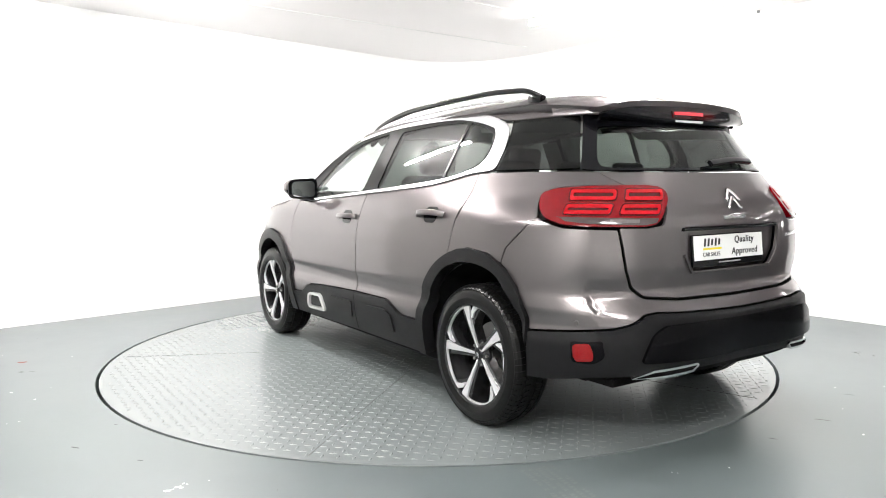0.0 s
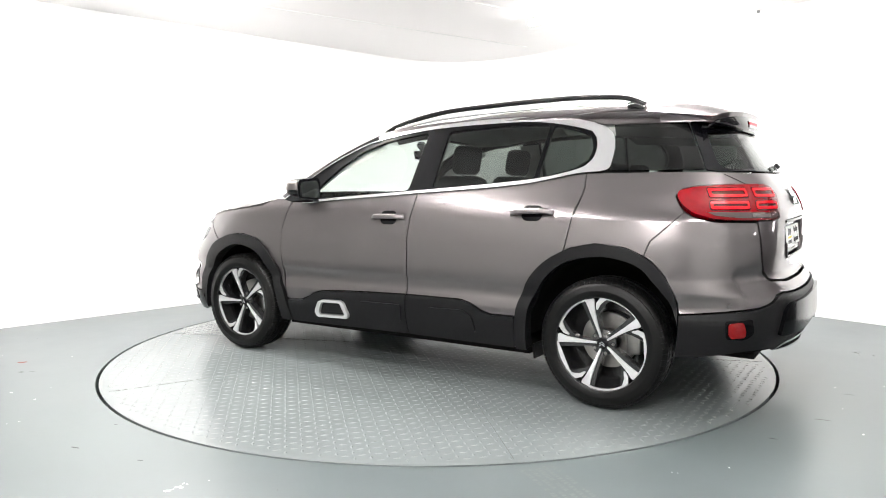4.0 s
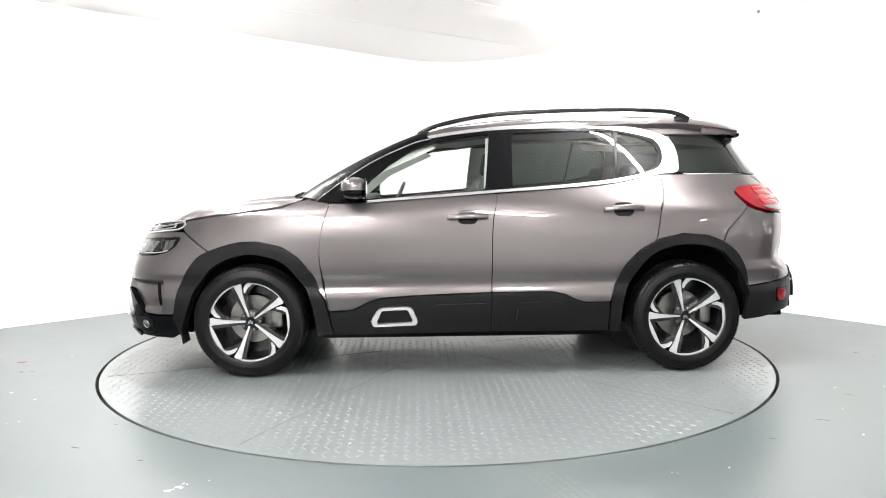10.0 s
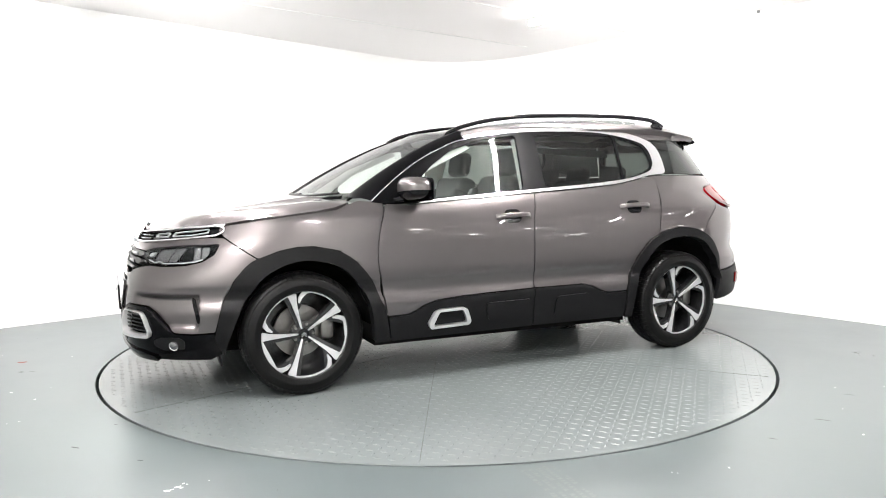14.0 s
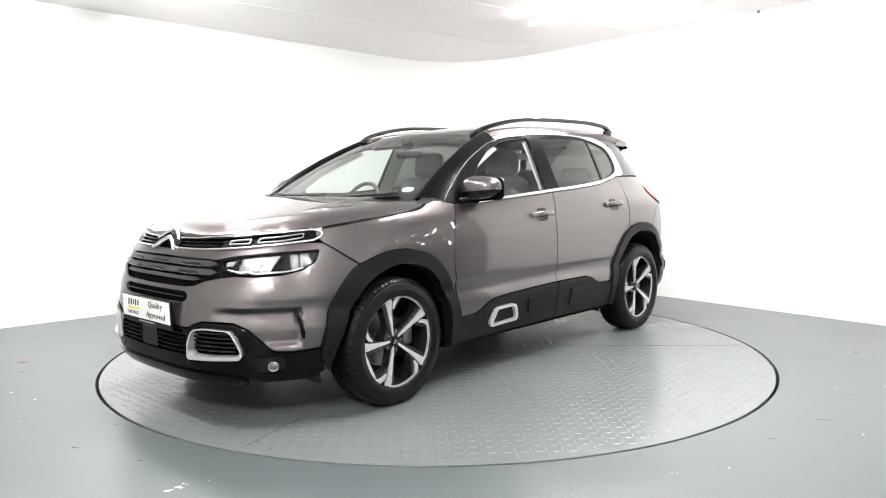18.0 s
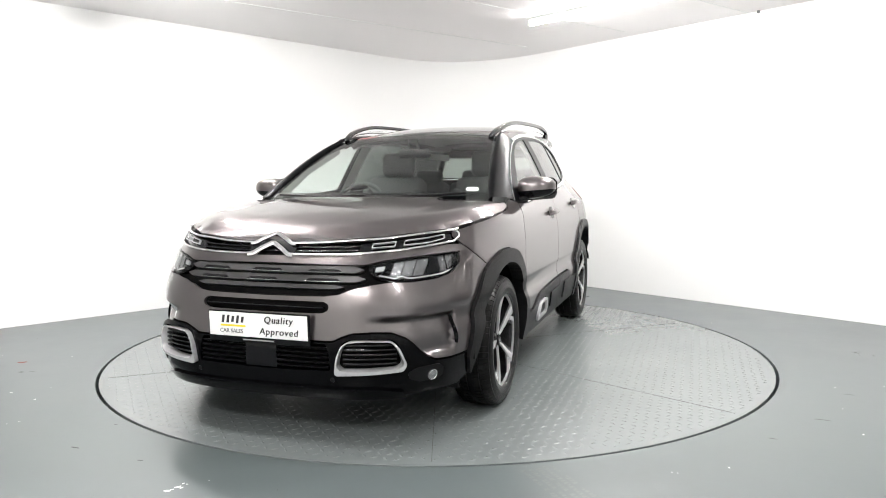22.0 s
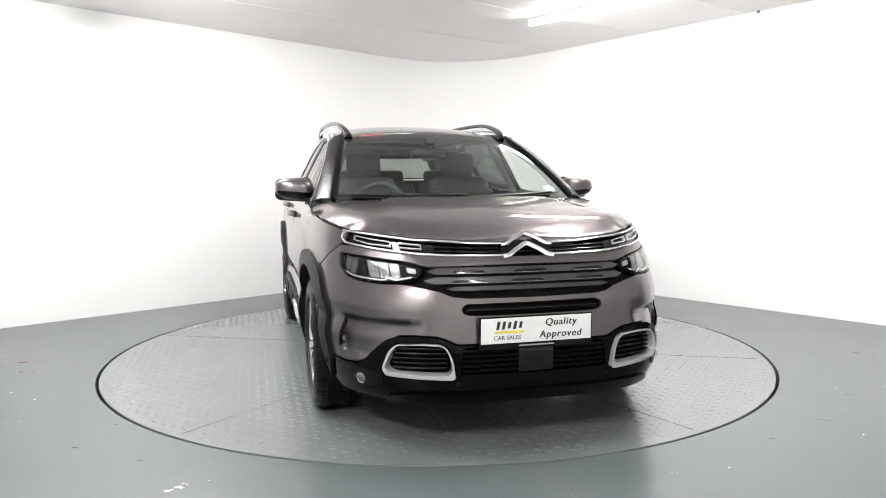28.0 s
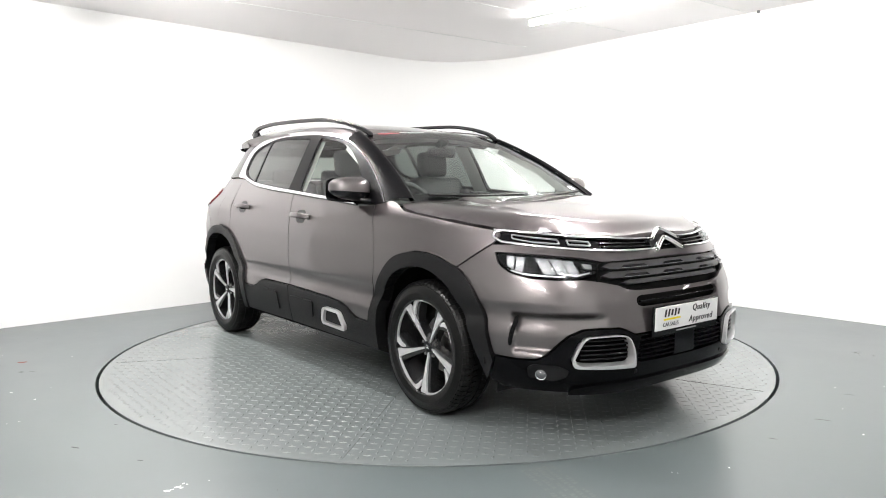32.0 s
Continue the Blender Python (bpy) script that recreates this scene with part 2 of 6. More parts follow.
def slab(name, pts, z0, z1, material):
    bm = bmesh.new()
    a = [bm.verts.new((p.x, p.y, z0)) for p in pts]
    b = [bm.verts.new((p.x, p.y, z1)) for p in pts]
    bm.faces.new(a)
    bm.faces.new(b)
    n = len(pts)
    for i in range(n):
        bm.faces.new((a[i], a[(i + 1) % n], b[(i + 1) % n], b[i]))
    bmesh.ops.recalc_face_normals(bm, faces=bm.faces[:])
    return part(name, bm, material)


mid = Vector((0, 0))
big = [p + (p - mid).normalized() * 0.2 for p in outline]
tagged(slab("ceiling", big, CEIL + 0.002, CEIL + 0.12, M_CEIL), "smooth off-white panelled studio ceiling", "ceiling", kind="structure")

R_TABLE, R_PIT = 2.264, 2.283


def floor_sheet():
    """The painted floor with the round pit of the turntable cut out."""
    bm = bmesh.new()
    n = 160
    ring = [bm.verts.new((R_PIT * math.cos(2 * math.pi * i / n), R_PIT * math.sin(2 * math.pi * i / n), 0)) for i in range(n)]
    low = [bm.verts.new((v.co.x, v.co.y, -0.22)) for v in ring]
    out = []
    for v in ring:
        d = Vector((v.co.x, v.co.y)).normalized()
        out.append(bm.verts.new((d.x * 12, d.y * 12, 0)))
    for i in range(n):
        j = (i + 1) % n
        bm.faces.new((ring[i], ring[j], out[j], out[i]))
        bm.faces.new((low[i], low[j], ring[j], ring[i]))
    bmesh.ops.recalc_face_normals(bm, faces=bm.faces[:])
    return part("floor", bm, M_FLOOR)


tagged(floor_sheet(), "glossy grey-green painted concrete floor, scuffed and flaked", "floor", kind="structure")
bm = lathe_bm([(0.001, -0.215), (R_PIT + 0.02, -0.215)], 96, "Z")
tagged(part("turntable_pit", bm, M_GROOVE), "dark bottom of the turntable pit", "pit", kind="structure")


# ceiling seams and lights
def strip_on_ceiling(name, a, b, w, h, material):
    d = Vector((b[0] - a[0], b[1] - a[1]))
    m = Matrix.Translation(((a[0] + b[0]) / 2, (a[1] + b[1]) / 2, CEIL - h / 2)) @ Matrix.Rotation(math.atan2(d.y, d.x), 4, "Z")
    return part(name, box_bm(d.length, w, h, m), material)


def batten(x, y, ang, length=1.5, power=60, glow=M_TUBE):
    """A slim ceiling batten: white tray, glowing tube, end caps; its lamp hangs just below."""
    root = new("ceiling_batten")
    root.matrix_world = pose(x, y, CEIL, 0, 0, ang)
    part("tray", box_bm(length, 0.05, 0.03, pose(0, 0, -0.015), 0.006), M_FIX, root)
    tube = lathe_bm([(0.001, -length / 2 + 0.02), (0.016, -length / 2 + 0.02), (0.016, length / 2 - 0.02), (0.001, length / 2 - 0.02)], 14, "Z")
    bmesh.ops.transform(tube, matrix=pose(0, 0, -0.058, 0, 90, 0), verts=tube.verts)
    part("tube", tube, glow, root, "glowing white tube")
    for s in (-1, 1):
        part("end_cap", box_bm(0.02, 0.05, 0.056, pose(s * (length / 2 - 0.01), 0, -0.050), 0.004), M_FIX, root)
    tagged(root, "slim white ceiling batten with a lit tube", "lamp", "ceiling battens")
    lamp("batten_light", x, y, CEIL - 0.085, length, 0.035, power, ang)
    return root


for bx, by, power, glow in ((1.41, 1.24, 45, M_TUBE_DIM), (-1.9, 0.2, 60, M_TUBE), (1.6, -1.1, 60, M_TUBE), (-1.7, -2.2, 20, M_TUBE), (-1.2, -5.2, 90, M_TUBE), (1.1, -4.4, 20, M_TUBE_DIM)):
    batten(bx, by, -46.0, 1.5, power, glow)


def work_lamps():
    """Small lamps along the dark end of the room, mirrored as bright specks in the paint."""
    rnd = random.Random(12)
    first = None
    for a, b, n, turn in ((P_END, P_RIGHT, 7, math.degrees(math.atan2(P_RIGHT.y - P_END.y, P_RIGHT.x - P_END.x))), (P_RIGHT, P_SPLIT, 6, math.degrees(math.atan2(P_SPLIT.y - P_RIGHT.y, P_SPLIT.x - P_RIGHT.x)))):
        inward = Vector((-(b - a).y, (b - a).x)).normalized()
        inward = inward if inward.dot(-a) > 0 else -inward
        for i in range(n):
            p = a.lerp(b, 0.08 + 0.8 * (i + rnd.uniform(0.2, 0.8)) / n) + inward * 0.03
            m = pose(p.x, p.y, rnd.uniform(0.9, 2.3), 0, rnd.choice((0, 0, 90, 35)), turn)
            if first is None:
                first = new("work_lamp")
                part("tray", box_bm(0.24, 0.05, 0.04, None, 0.008), M_FIX, first)
                for s in (-1, 1):
                    part("tube", box_bm(0.20, 0.016, 0.020, pose(0, s * 0.034, 0), 0.006), M_TUBE_SMALL, first, "glowing white tube")
                tagged(first, "small white work lamp with a lit tube on the wall", "lamp", "work lamps")
                first.matrix_world = m
            else:
                copy_thing(first, m)


work_lamps()
for k, (a, b) in enumerate((((-3.2, 0.02), (1.05, 3.22)), ((-1.6, -0.28), (1.95, 2.39)), ((0.6, -0.13), (2.95, 1.64)))):
    tagged(strip_on_ceiling("ceiling_seam", a, b, 0.012, 0.004, M_FIX), "thin white joint strip of the ceiling panels", "joint strip", kind="structure")


# small marks on the floor
def blot(name, x, y, r, material, seed, label, stretch=1.0, turn=0.0):
    rnd = random.Random(seed)
    bm = bmesh.new()
    pts = []
    for i in range(11):
        a = 2 * math.pi * i / 11
        k = r * rnd.uniform(0.45, 1.0)
        pts.append(bm.verts.new((k * math.cos(a) * stretch, k * math.sin(a), 0.0006)))
    bm.faces.new(pts)
    ob = part(name, bm, material)
    ob.matrix_world = pose(x, y, 0.0006, 0, 0, turn)
    return tagged(ob, label, "floor mark", "floor marks", kind="structure")


for i, (x, y, r) in enumerate(((-1.066, -2.497, 0.017), (-1.050, -2.486, 0.010), (-1.036, -2.462, 0.016), (-1.020, -2.470, 0.012), (-1.026, -2.428, 0.010), (-1.008, -2.436, 0.005), (-0.931, -2.401, 0.005), (-2.482, -1.120, 0.012), (-2.470, -1.128, 0.007), (-2.30, -1.03, 0.007), (-2.174, -1.681, 0.006), (-2.136, -1.639, 0.007), (0.96, -2.36, 0.005), (0.98, -2.37, 0.004))):
    blot("paint_flake", x, y, 0.72 * r, M_FLAKE, i, "small bare white flake in the floor paint", 1.4, 20 * i)
for i, (x, y, r, k, turn) in enumerate(((-2.687, -0.659, 0.014, 1.6, 0), (-2.62, -0.655, 0.006, 5, 3), (-1.617, -1.704, 0.007, 1.5, 10), (-1.66, -2.02, 0.006, 6, -20), (-1.30, -2.18, 0.006, 4, -10), (-2.17, -0.47, 0.008, 3, 4), (1.92, -1.72, 0.007, 8, -28), (2.3, -1.30, 0.006, 6, -24), (1.55, -1.98, 0.006, 5, -35), (-1.9, -2.25, 0.005, 7, 15))):
    blot("dark_scuff", x, y, r, M_SCUFFDARK, 400 + i, "short dark scuff on the painted floor", k, turn)
for i in range(26):
    rnd = random.Random(100 + i)
    a, d = rnd.uniform(0, 6.28), rnd.uniform(2.35, 3.6)
    x, y = d * math.cos(a), d * math.sin(a)
    if LN.x * x + LN.y * y < LD - 0.2 and RN.x * x + RN.y * y < RD - 0.2:
        blot("paint_flake", x, y, rnd.uniform(0.002, 0.006), M_FLAKE if i % 3 else M_DARKMARK, 50 + i, "tiny fleck on the painted floor", rnd.uniform(1, 2.2), rnd.uniform(0, 180))
blot("red_fleck", -2.83, -0.40, 0.03, M_REDFLECK, 7, "small dull red scuff on the floor", 1.8, 10)


def tyre_print():
    """The dusty print of a tyre: ribs broken into short slanted blocks."""
    rnd = random.Random(31)
    a, b = Vector((0.405, -2.29)), Vector((0.66, -2.95))
    along = (b - a).normalized()
    side = Vector((along.y, -along.x))
    verts, faces = [], []
    for rib in range(5):
        off = (rib - 2) * 0.034
        d = rnd.uniform(0, 0.02)
        while d < (b - a).length:
            step = rnd.uniform(0.016, 0.030)
            w = 0.011 * rnd.uniform(0.7, 1.1)
            if rnd.random() < 0.86:
                k = len(verts)
                for u, v in ((0, -w), (0.004, w), (step * 0.72 + 0.004, w), (step * 0.72, -w)):
                    p = a + along * (d + u) + side * (off + v)
                    verts.append((p.x, p.y, 0.0009))
                faces.append((k, k + 1, k + 2, k + 3))
            d += step
    tagged(put("tyre_print", verts, faces, M_SCUFF, smooth=False), "pale dusty tyre print on the painted floor", "floor mark", kind="structure")


tyre_print()
# a small dark eyelet in the ceiling
tagged(part("ceiling_eyelet", lathe_bm([(0.001, CEIL - 0.022), (0.010, CEIL - 0.022), (0.014, CEIL - 0.012), (0.014, CEIL + 0.002)], 14, "Z"), M_GREYINK), "small dark eyelet screwed into the ceiling", "eyelet", kind="structure").location = (2.96, 1.52, 0)


def wall_base_dirt():
    """Crumbs and dust swept against the foot of the walls."""
    rnd = random.Random(77)
    verts, faces = [], []
    for n, d, a, b, count in ((RN, RD, bend[-1], P_RIGHT, 170), (LN, LD, bend[0], P_LEFT, 60)):
        for i in range(count):
            p = a.lerp(b, rnd.uniform(0.0, 0.75)) - n * (0.004 + abs(rnd.gauss(0, 0.018)))
            r = rnd.uniform(0.002, 0.007)
            t = (b - a).normalized()
            k = len(verts)
            m = 6
            for j in range(m):
                w = 2 * math.pi * j / m
                e = r * rnd.uniform(0.5, 1.0)
                q = p + t * (e * 2.0 * math.cos(w)) + n * (e * math.sin(w))
                verts.append((q.x, q.y, 0.0008))
            verts.append((p.x, p.y, 0.0008 + r * 0.4))
            faces += [(k + j, k + (j + 1) % m, k + m) for j in range(m)]
    ob = put("floor_dirt", verts, faces, M_DIRT, smooth=False)
    tagged(ob, "dark crumbs of dirt along the foot of the walls", "dirt", kind="stuff")


wall_base_dirt()
# ------------------------------------------------------------- turntable
table = new("turntable")
tagged(table, "round grey-green painted tread-plate turntable flush with the floor", "turntable")


def table_plate():
    bm = lathe_bm([(0.001, 0.0), (1.0, 0.0), (R_TABLE - 0.001, 0.0), (R_TABLE, -0.001), (R_TABLE, -0.20), (0.001, -0.20)], 160, "Z")
    part("deck", bm, M_PLATEFLOOR, table)
    # raised lozenge bars of the tread pattern, too many to count
    verts, faces = [], []
    pitch = 0.052
    n = int(R_TABLE / pitch) + 1
    for i in range(-n, n + 1):
        for j in range(-n, n + 1):
            x, y = i * pitch, j * pitch
            if math.hypot(x, y) > R_TABLE - 0.05:
                continue
            a = radians(45 if (i + j) % 2 else -45)
            c, s = math.cos(a), math.sin(a)
            k = len(verts)
            for u, v, h in ((-0.021, 0, 0), (0, -0.008, 0), (0.021, 0, 0), (0, 0.008, 0), (-0.010, 0, 0.0018), (0.010, 0, 0.0018)):
                verts.append((x + c * u - s * v, y + s * u + c * v, h + 0.0002))
            faces += [(k, k + 1, k + 4), (k + 1, k + 5, k + 4), (k + 1, k + 2, k + 5), (k + 2, k + 3, k + 5), (k + 3, k + 4, k + 5), (k + 3, k, k + 4)]
    ob = put("tread_bar", verts, faces, M_PLATEFLOOR, table, smooth=False)
    tagged(ob, kind="stuff")
    for a in (-48.5, 19.0, 63.5, 131.5, 199.0, 243.5):
        part("plate_joint", box_bm(1.8, 0.0025, 0.002, pose(0, 0, 0, 0, 0, a) @ pose(1.32, 0, 0.0002)), M_GROOVE, table)


table_plate()

# ------------------------------------------------------------- the car's outer form
# car space: x forward, y to its left, z up, origin on the ground midway between the axles
car = new("car")
tagged(car, "dark grey metallic five-door family SUV with black cladding and chrome trim", "car")


def pchip(xs, ys):
    xs, ys = np.array(xs, float), np.array(ys, float)
    h = np.diff(xs)
    d = np.diff(ys) / h
    m = np.zeros(len(xs))
    for i in range(1, len(xs) - 1):
        if d[i - 1] * d[i] > 0:
            w1, w2 = 2 * h[i] + h[i - 1], h[i] + 2 * h[i - 1]
            m[i] = (w1 + w2) / (w1 / d[i - 1] + w2 / d[i])
    m[0], m[-1] = d[0], d[-1]

    def f(x):
        x = np.clip(np.asarray(x, float), xs[0], xs[-1])
        i = np.clip(np.searchsorted(xs, x) - 1, 0, len(h) - 1)
        t = (x - xs[i]) / h[i]
        return ((2 * t ** 3 - 3 * t ** 2 + 1) * ys[i] + (t ** 3 - 2 * t ** 2 + t) * h[i] * m[i]
                + (-2 * t ** 3 + 3 * t ** 2) * ys[i + 1] + (t ** 3 - t ** 2) * h[i] * m[i + 1])
    return f


XMF, XMR = 0.9, -1.2     # the plan is straight-sided between these
HW = pchip([.15, .28, .42, .50, .53, .57, .605, .645, .70, .85, .97, 1.06, 1.12, 1.22, 1.34, 1.46, 1.54, 1.60, 1.64], [.86, .90, .928, .933, .927, .916, .918, .929, .931, .927, .910, .887, .864, .815, .755, .69, .64, .585, .50])
XF = pchip([.15, .22, .30, .42, .50, .60, .72, .80, .90, .98, 1.05, 1.7], [2.15, 2.24, 2.285, 2.295, 2.29, 2.28, 2.255, 2.225, 2.165, 2.105, 2.05, 2.05])
XR = pchip([.15, .25, .33, .45, .60, .66, .72, .85, 1.0, 1.10, 1.2, 1.35, 1.5, 1.6, 1.66], [-2.06, -2.16, -2.22, -2.24, -2.235, -2.20, -2.155, -2.165, -2.165, -2.14, -2.08, -1.98, -1.88, -1.80, -1.74])
NF = pchip([.2, .5, .65, .8, .95, 1.7], [3.5, 3.5, 3.4, 3.1, 2.9, 2.9])
NR = pchip([.2, .6, 1.0, 1.3, 1.6], [3.6, 3.7, 3.8, 3.4, 3.2])
KT = pchip([.2, 1.0, 1.15, 1.6], [0, 0, .03, .05])


def q_tables():
    """Arc length along the plan outline at knee height, from the nose (0) round to the tail."""
    z = 0.7
    s = np.linspace(0, 3, 1501)
    p = np.array([plan_point(v, z) for v in s])
    q = np.concatenate([[0], np.cumsum(np.hypot(*np.diff(p, axis=0).T))])
    return s, q


def plan_point(s, z):
    """s: 0..1 nose to front corner, 1..2 straight side, 2..3 rear corner to tail."""
    w, xf, xr = float(HW(z)), float(XF(z)), float(XR(z))
    if s <= 1:
        n, a = float(NF(z)), s * math.pi / 2
        x, y = XMF + (xf - XMF) * max(math.cos(a), 0) ** (2 / n), w * math.sin(a) ** (2 / n)
    elif s <= 2:
        x, y = XMF + (XMR - XMF) * (s - 1), w
    else:
        n, a = float(NR(z)), (3 - s) * math.pi / 2
        x, y = XMR - (XMR - xr) * max(math.cos(a), 0) ** (2 / n), w * max(math.sin(a), 0) ** (2 / n)
    return x, y * (1 - float(KT(z)) * (x + 0.2) ** 2)


TS, TQ = q_tables()
QT = float(TQ[-1])


def to_q(kind, v, z):
    """Outline points: 'f' / 'r': metres off the centre line at the nose / tail; 's': x on the side."""
    w, xf, xr = float(HW(z)), float(XF(z)), float(XR(z))
    if kind == "f":
        s = math.asin(min(abs(v) / w, 1) ** (float(NF(z)) / 2)) / (math.pi / 2)
        q = float(np.interp(s, TS, TQ))
        return (math.copysign(q, v), z)
    if kind == "r":
        k = 1 - float(KT(z)) * 3.2
        s = 3 - math.asin(min(abs(v) / (w * k), 1) ** (float(NR(z)) / 2)) / (math.pi / 2)
        q = float(np.interp(s, TS, TQ))
        return (q if v >= 0 else 2 * QT - q, z)
    if v > XMF:
        s = math.acos(min(max((v - XMF) / (xf - XMF), 0), 1) ** (float(NF(z)) / 2)) / (math.pi / 2)
    elif v >= XMR:
        s = 1 + (v - XMF) / (XMR - XMF)
    else:
        s = 3 - math.acos(min(max((XMR - v) / (XMR - xr), 0), 1) ** (float(NR(z)) / 2)) / (math.pi / 2)
    return (float(np.interp(s, TS, TQ)), z)


def on_hull(q, z):
    flip = 1
    if q < 0:
        q, flip = -q, -1
    elif q > QT:
        q, flip = 2 * QT - q, -1
    x, y = plan_point(float(np.interp(q, TQ, TS)), z)
    return Vector((x, flip * y, z))


def g_hull(p):
    x, y, z = p
    w = float(HW(z)) * (1 - float(KT(z)) * (x + 0.2) ** 2)
    c, n = 0.0, 3.0
    if x > XMF:
        n = float(NF(z))
        c = (x - XMF) / (float(XF(z)) - XMF)
    elif x < XMR:
        n = float(NR(z))
        c = (XMR - x) / (XMR - float(XR(z)))
    return ((abs(y) / w) ** n + c ** n) ** (1 / n)


def n_hull(p):
    e = 0.004
    d = Vector([g_hull(p + Vector([e * (i == k) for i in range(3)])) - g_hull(p - Vector([e * (i == k) for i in range(3)])) for k in range(3)])
    return d.normalized()


def hull_frame(q, z):
    p = on_hull(q, z)
    return p, n_hull(p)


# ---- flat outlines
def area2(poly):
    return sum(a[0] * b[1] - b[0] * a[1] for a, b in zip(poly, poly[1:] + poly[:1]))


def rounded(poly, r, n=4):
    """Round the corners of an outline."""
    out = []
    m = len(poly)
    for i in range(m):
        a, p, b = Vector(poly[i - 1]), Vector(poly[i]), Vector(poly[(i + 1) % m])
        da, db = a - p, b - p
        if da.length < 1e-6 or db.length < 1e-6:
            continue
        cosv = da.normalized().dot(db.normalized())
        if r <= 0 or cosv < -0.985:
            out.append((p.x, p.y))
            continue
        k = min(r, 0.45 * da.length, 0.45 * db.length)
        s, e = p + da.normalized() * k, p + db.normalized() * k
        for j in range(n + 1):
            t = j / n
            v = (1 - t) ** 2 * s + 2 * t * (1 - t) * p + t * t * e
            out.append((v.x, v.y))
    return out


def shrunk(poly, d):
    """Move an outline inwards by d."""
    if area2(poly) < 0:
        poly = poly[::-1]
    out, m = [], len(poly)
    for i in range(m):
        a, p, b = Vector(poly[i - 1]), Vector(poly[i]), Vector(poly[(i + 1) % m])
        u, v = (p - a), (b - p)
        if u.length < 1e-7 or v.length < 1e-7:
            out.append((p.x, p.y))
            continue
        u.normalize(), v.normalize()
        n1, n2 = Vector((-u.y, u.x)), Vector((-v.y, v.x))
        b2 = n1 + n2
        k = d / max(b2.length_squared / 2, 0.35)
        p2 = p + b2 * k
        out.append((p2.x, p2.y))
    return out


def dense(poly, step):
    out = []
    m = len(poly)
    for i in range(m):
        a, b = Vector(poly[i]), Vector(poly[(i + 1) % m])
        k = max(1, int((b - a).length / step + 0.5))
        for j in range(k):
            v = a.lerp(b, j / k)
            out.append((v.x, v.y))
    return out


def in_poly(x, y, poly):
    c = False
    m = len(poly)
    j = m - 1
    for i in range(m):
        xi, yi = poly[i]
        xj, yj = poly[j]
        if (yi > y) != (yj > y) and x < (xj - xi) * (y - yi) / (yj - yi) + xi:
            c = not c
        j = i
    return c


def fill(poly, holes, step):
    """Triangulate an outline with holes, with an even grid of inner points."""
    loops = [dense(p, step) for p in [poly] + holes]
    pts, edges = [], []
    for lp in loops:
        k = len(pts)
        pts += lp
        edges += [(k + i, k + (i + 1) % len(lp)) for i in range(len(lp))]
    edge_pts = np.array(pts)
    lo, hi = edge_pts[:len(loops[0])].min(0), edge_pts[:len(loops[0])].max(0)
    gx, gy = np.arange(lo[0] + step / 2, hi[0], step), np.arange(lo[1] + step / 2, hi[1], step)
    for r, y in enumerate(gy):
        for x in gx:
            x2 = x + (step / 2 if r % 2 else 0)
            if np.min(np.hypot(edge_pts[:, 0] - x2, edge_pts[:, 1] - y)) < step * 0.55:
                continue
            if in_poly(x2, y, poly) and not any(in_poly(x2, y, h) for h in holes):
                pts.append((x2, y))
    v, e, f, ov, oe, of = delaunay_2d_cdt([Vector(p) for p in pts], edges, [], 0, 1e-6)
    keep = []
    for t in f:
        cx, cy = sum(v[i].x for i in t) / len(t), sum(v[i].y for i in t) / len(t)
        if in_poly(cx, cy, poly) and not any(in_poly(cx, cy, h) for h in holes):
            keep.append(tuple(t))
    return [(p.x, p.y) for p in v], keep


def skin(name, material, parent, frame_of, poly, holes=(), off=0.0, depth=0.014, step=0.03, gap=0.0032, rad=0.012, mirror=False, label="", crown=0.0):
    """A pressed panel: an outline laid on a curved form, with turned-in edges all round.
    frame_of(a, b) gives the point and the normal of the form."""
    poly = rounded(list(poly), rad)
    poly = shrunk(poly, gap)
    hl = []
    for h in holes:
        h2 = rounded(list(h), rad)
        h2 = shrunk(h2, -gap)
        hl.append(h2)
    v2, faces = fill(poly, hl, step)
    P, N = [], []
    for a, b in v2:
        p, n = frame_of(a, b)
        P.append(p + n * off)
        N.append(n)
    # orient by the form's normals
    F = []
    for f in faces:
        n = (P[f[1]] - P[f[0]]).cross(P[f[2]] - P[f[0]])
        F.append(f if n.dot(N[f[0]]) >= 0 else f[::-1])
    count = {}
    for f in F:
        for i in range(len(f)):
            a, b = f[i], f[(i + 1) % len(f)]
            count[(a, b)] = 1
    rim = [(a, b) for a, b in count if (b, a) not in count]
    verts, norms = list(P), list(N)
    if depth > 0:
        first, deep = {}, {}
        for a, b in rim:
            side = (P[b] - P[a]).cross(N[a])
            side.normalize()
            ids = []
            for k in (a, b):
                ids.append(len(verts))
                verts.append(P[k]); norms.append(side)
            for k in (b, a):
                ids.append(len(verts))
                verts.append(P[k] - N[k] * depth); norms.append(side)
            F.append((ids[1], ids[0], ids[3], ids[2]))
    if mirror:
        verts = [Vector((p.x, -p.y, p.z)) for p in verts]
        norms = [Vector((n.x, -n.y, n.z)) for n in norms]
        F = [f[::-1] for f in F]
    return put(name, verts, F, material, parent, label, True, norms)


def hp(text):
    """'s 0.8 1.1, f 0.2 0.9' -> outline on the hull."""
    out = []
    for w in text.split(","):
        k, a, b = w.split()
        out.append(to_q(k, float(a), float(b)))
    return out


def flow(pts, n=4):
    """A smooth curve through outline points."""
    return [(v.x, v.y) for v in spline([(a, b, 0) for a, b in pts], n)]


def mirrored_front(half):
    return half + [(-a, b) for a, b in half[::-1] if abs(a) > 1e-6]


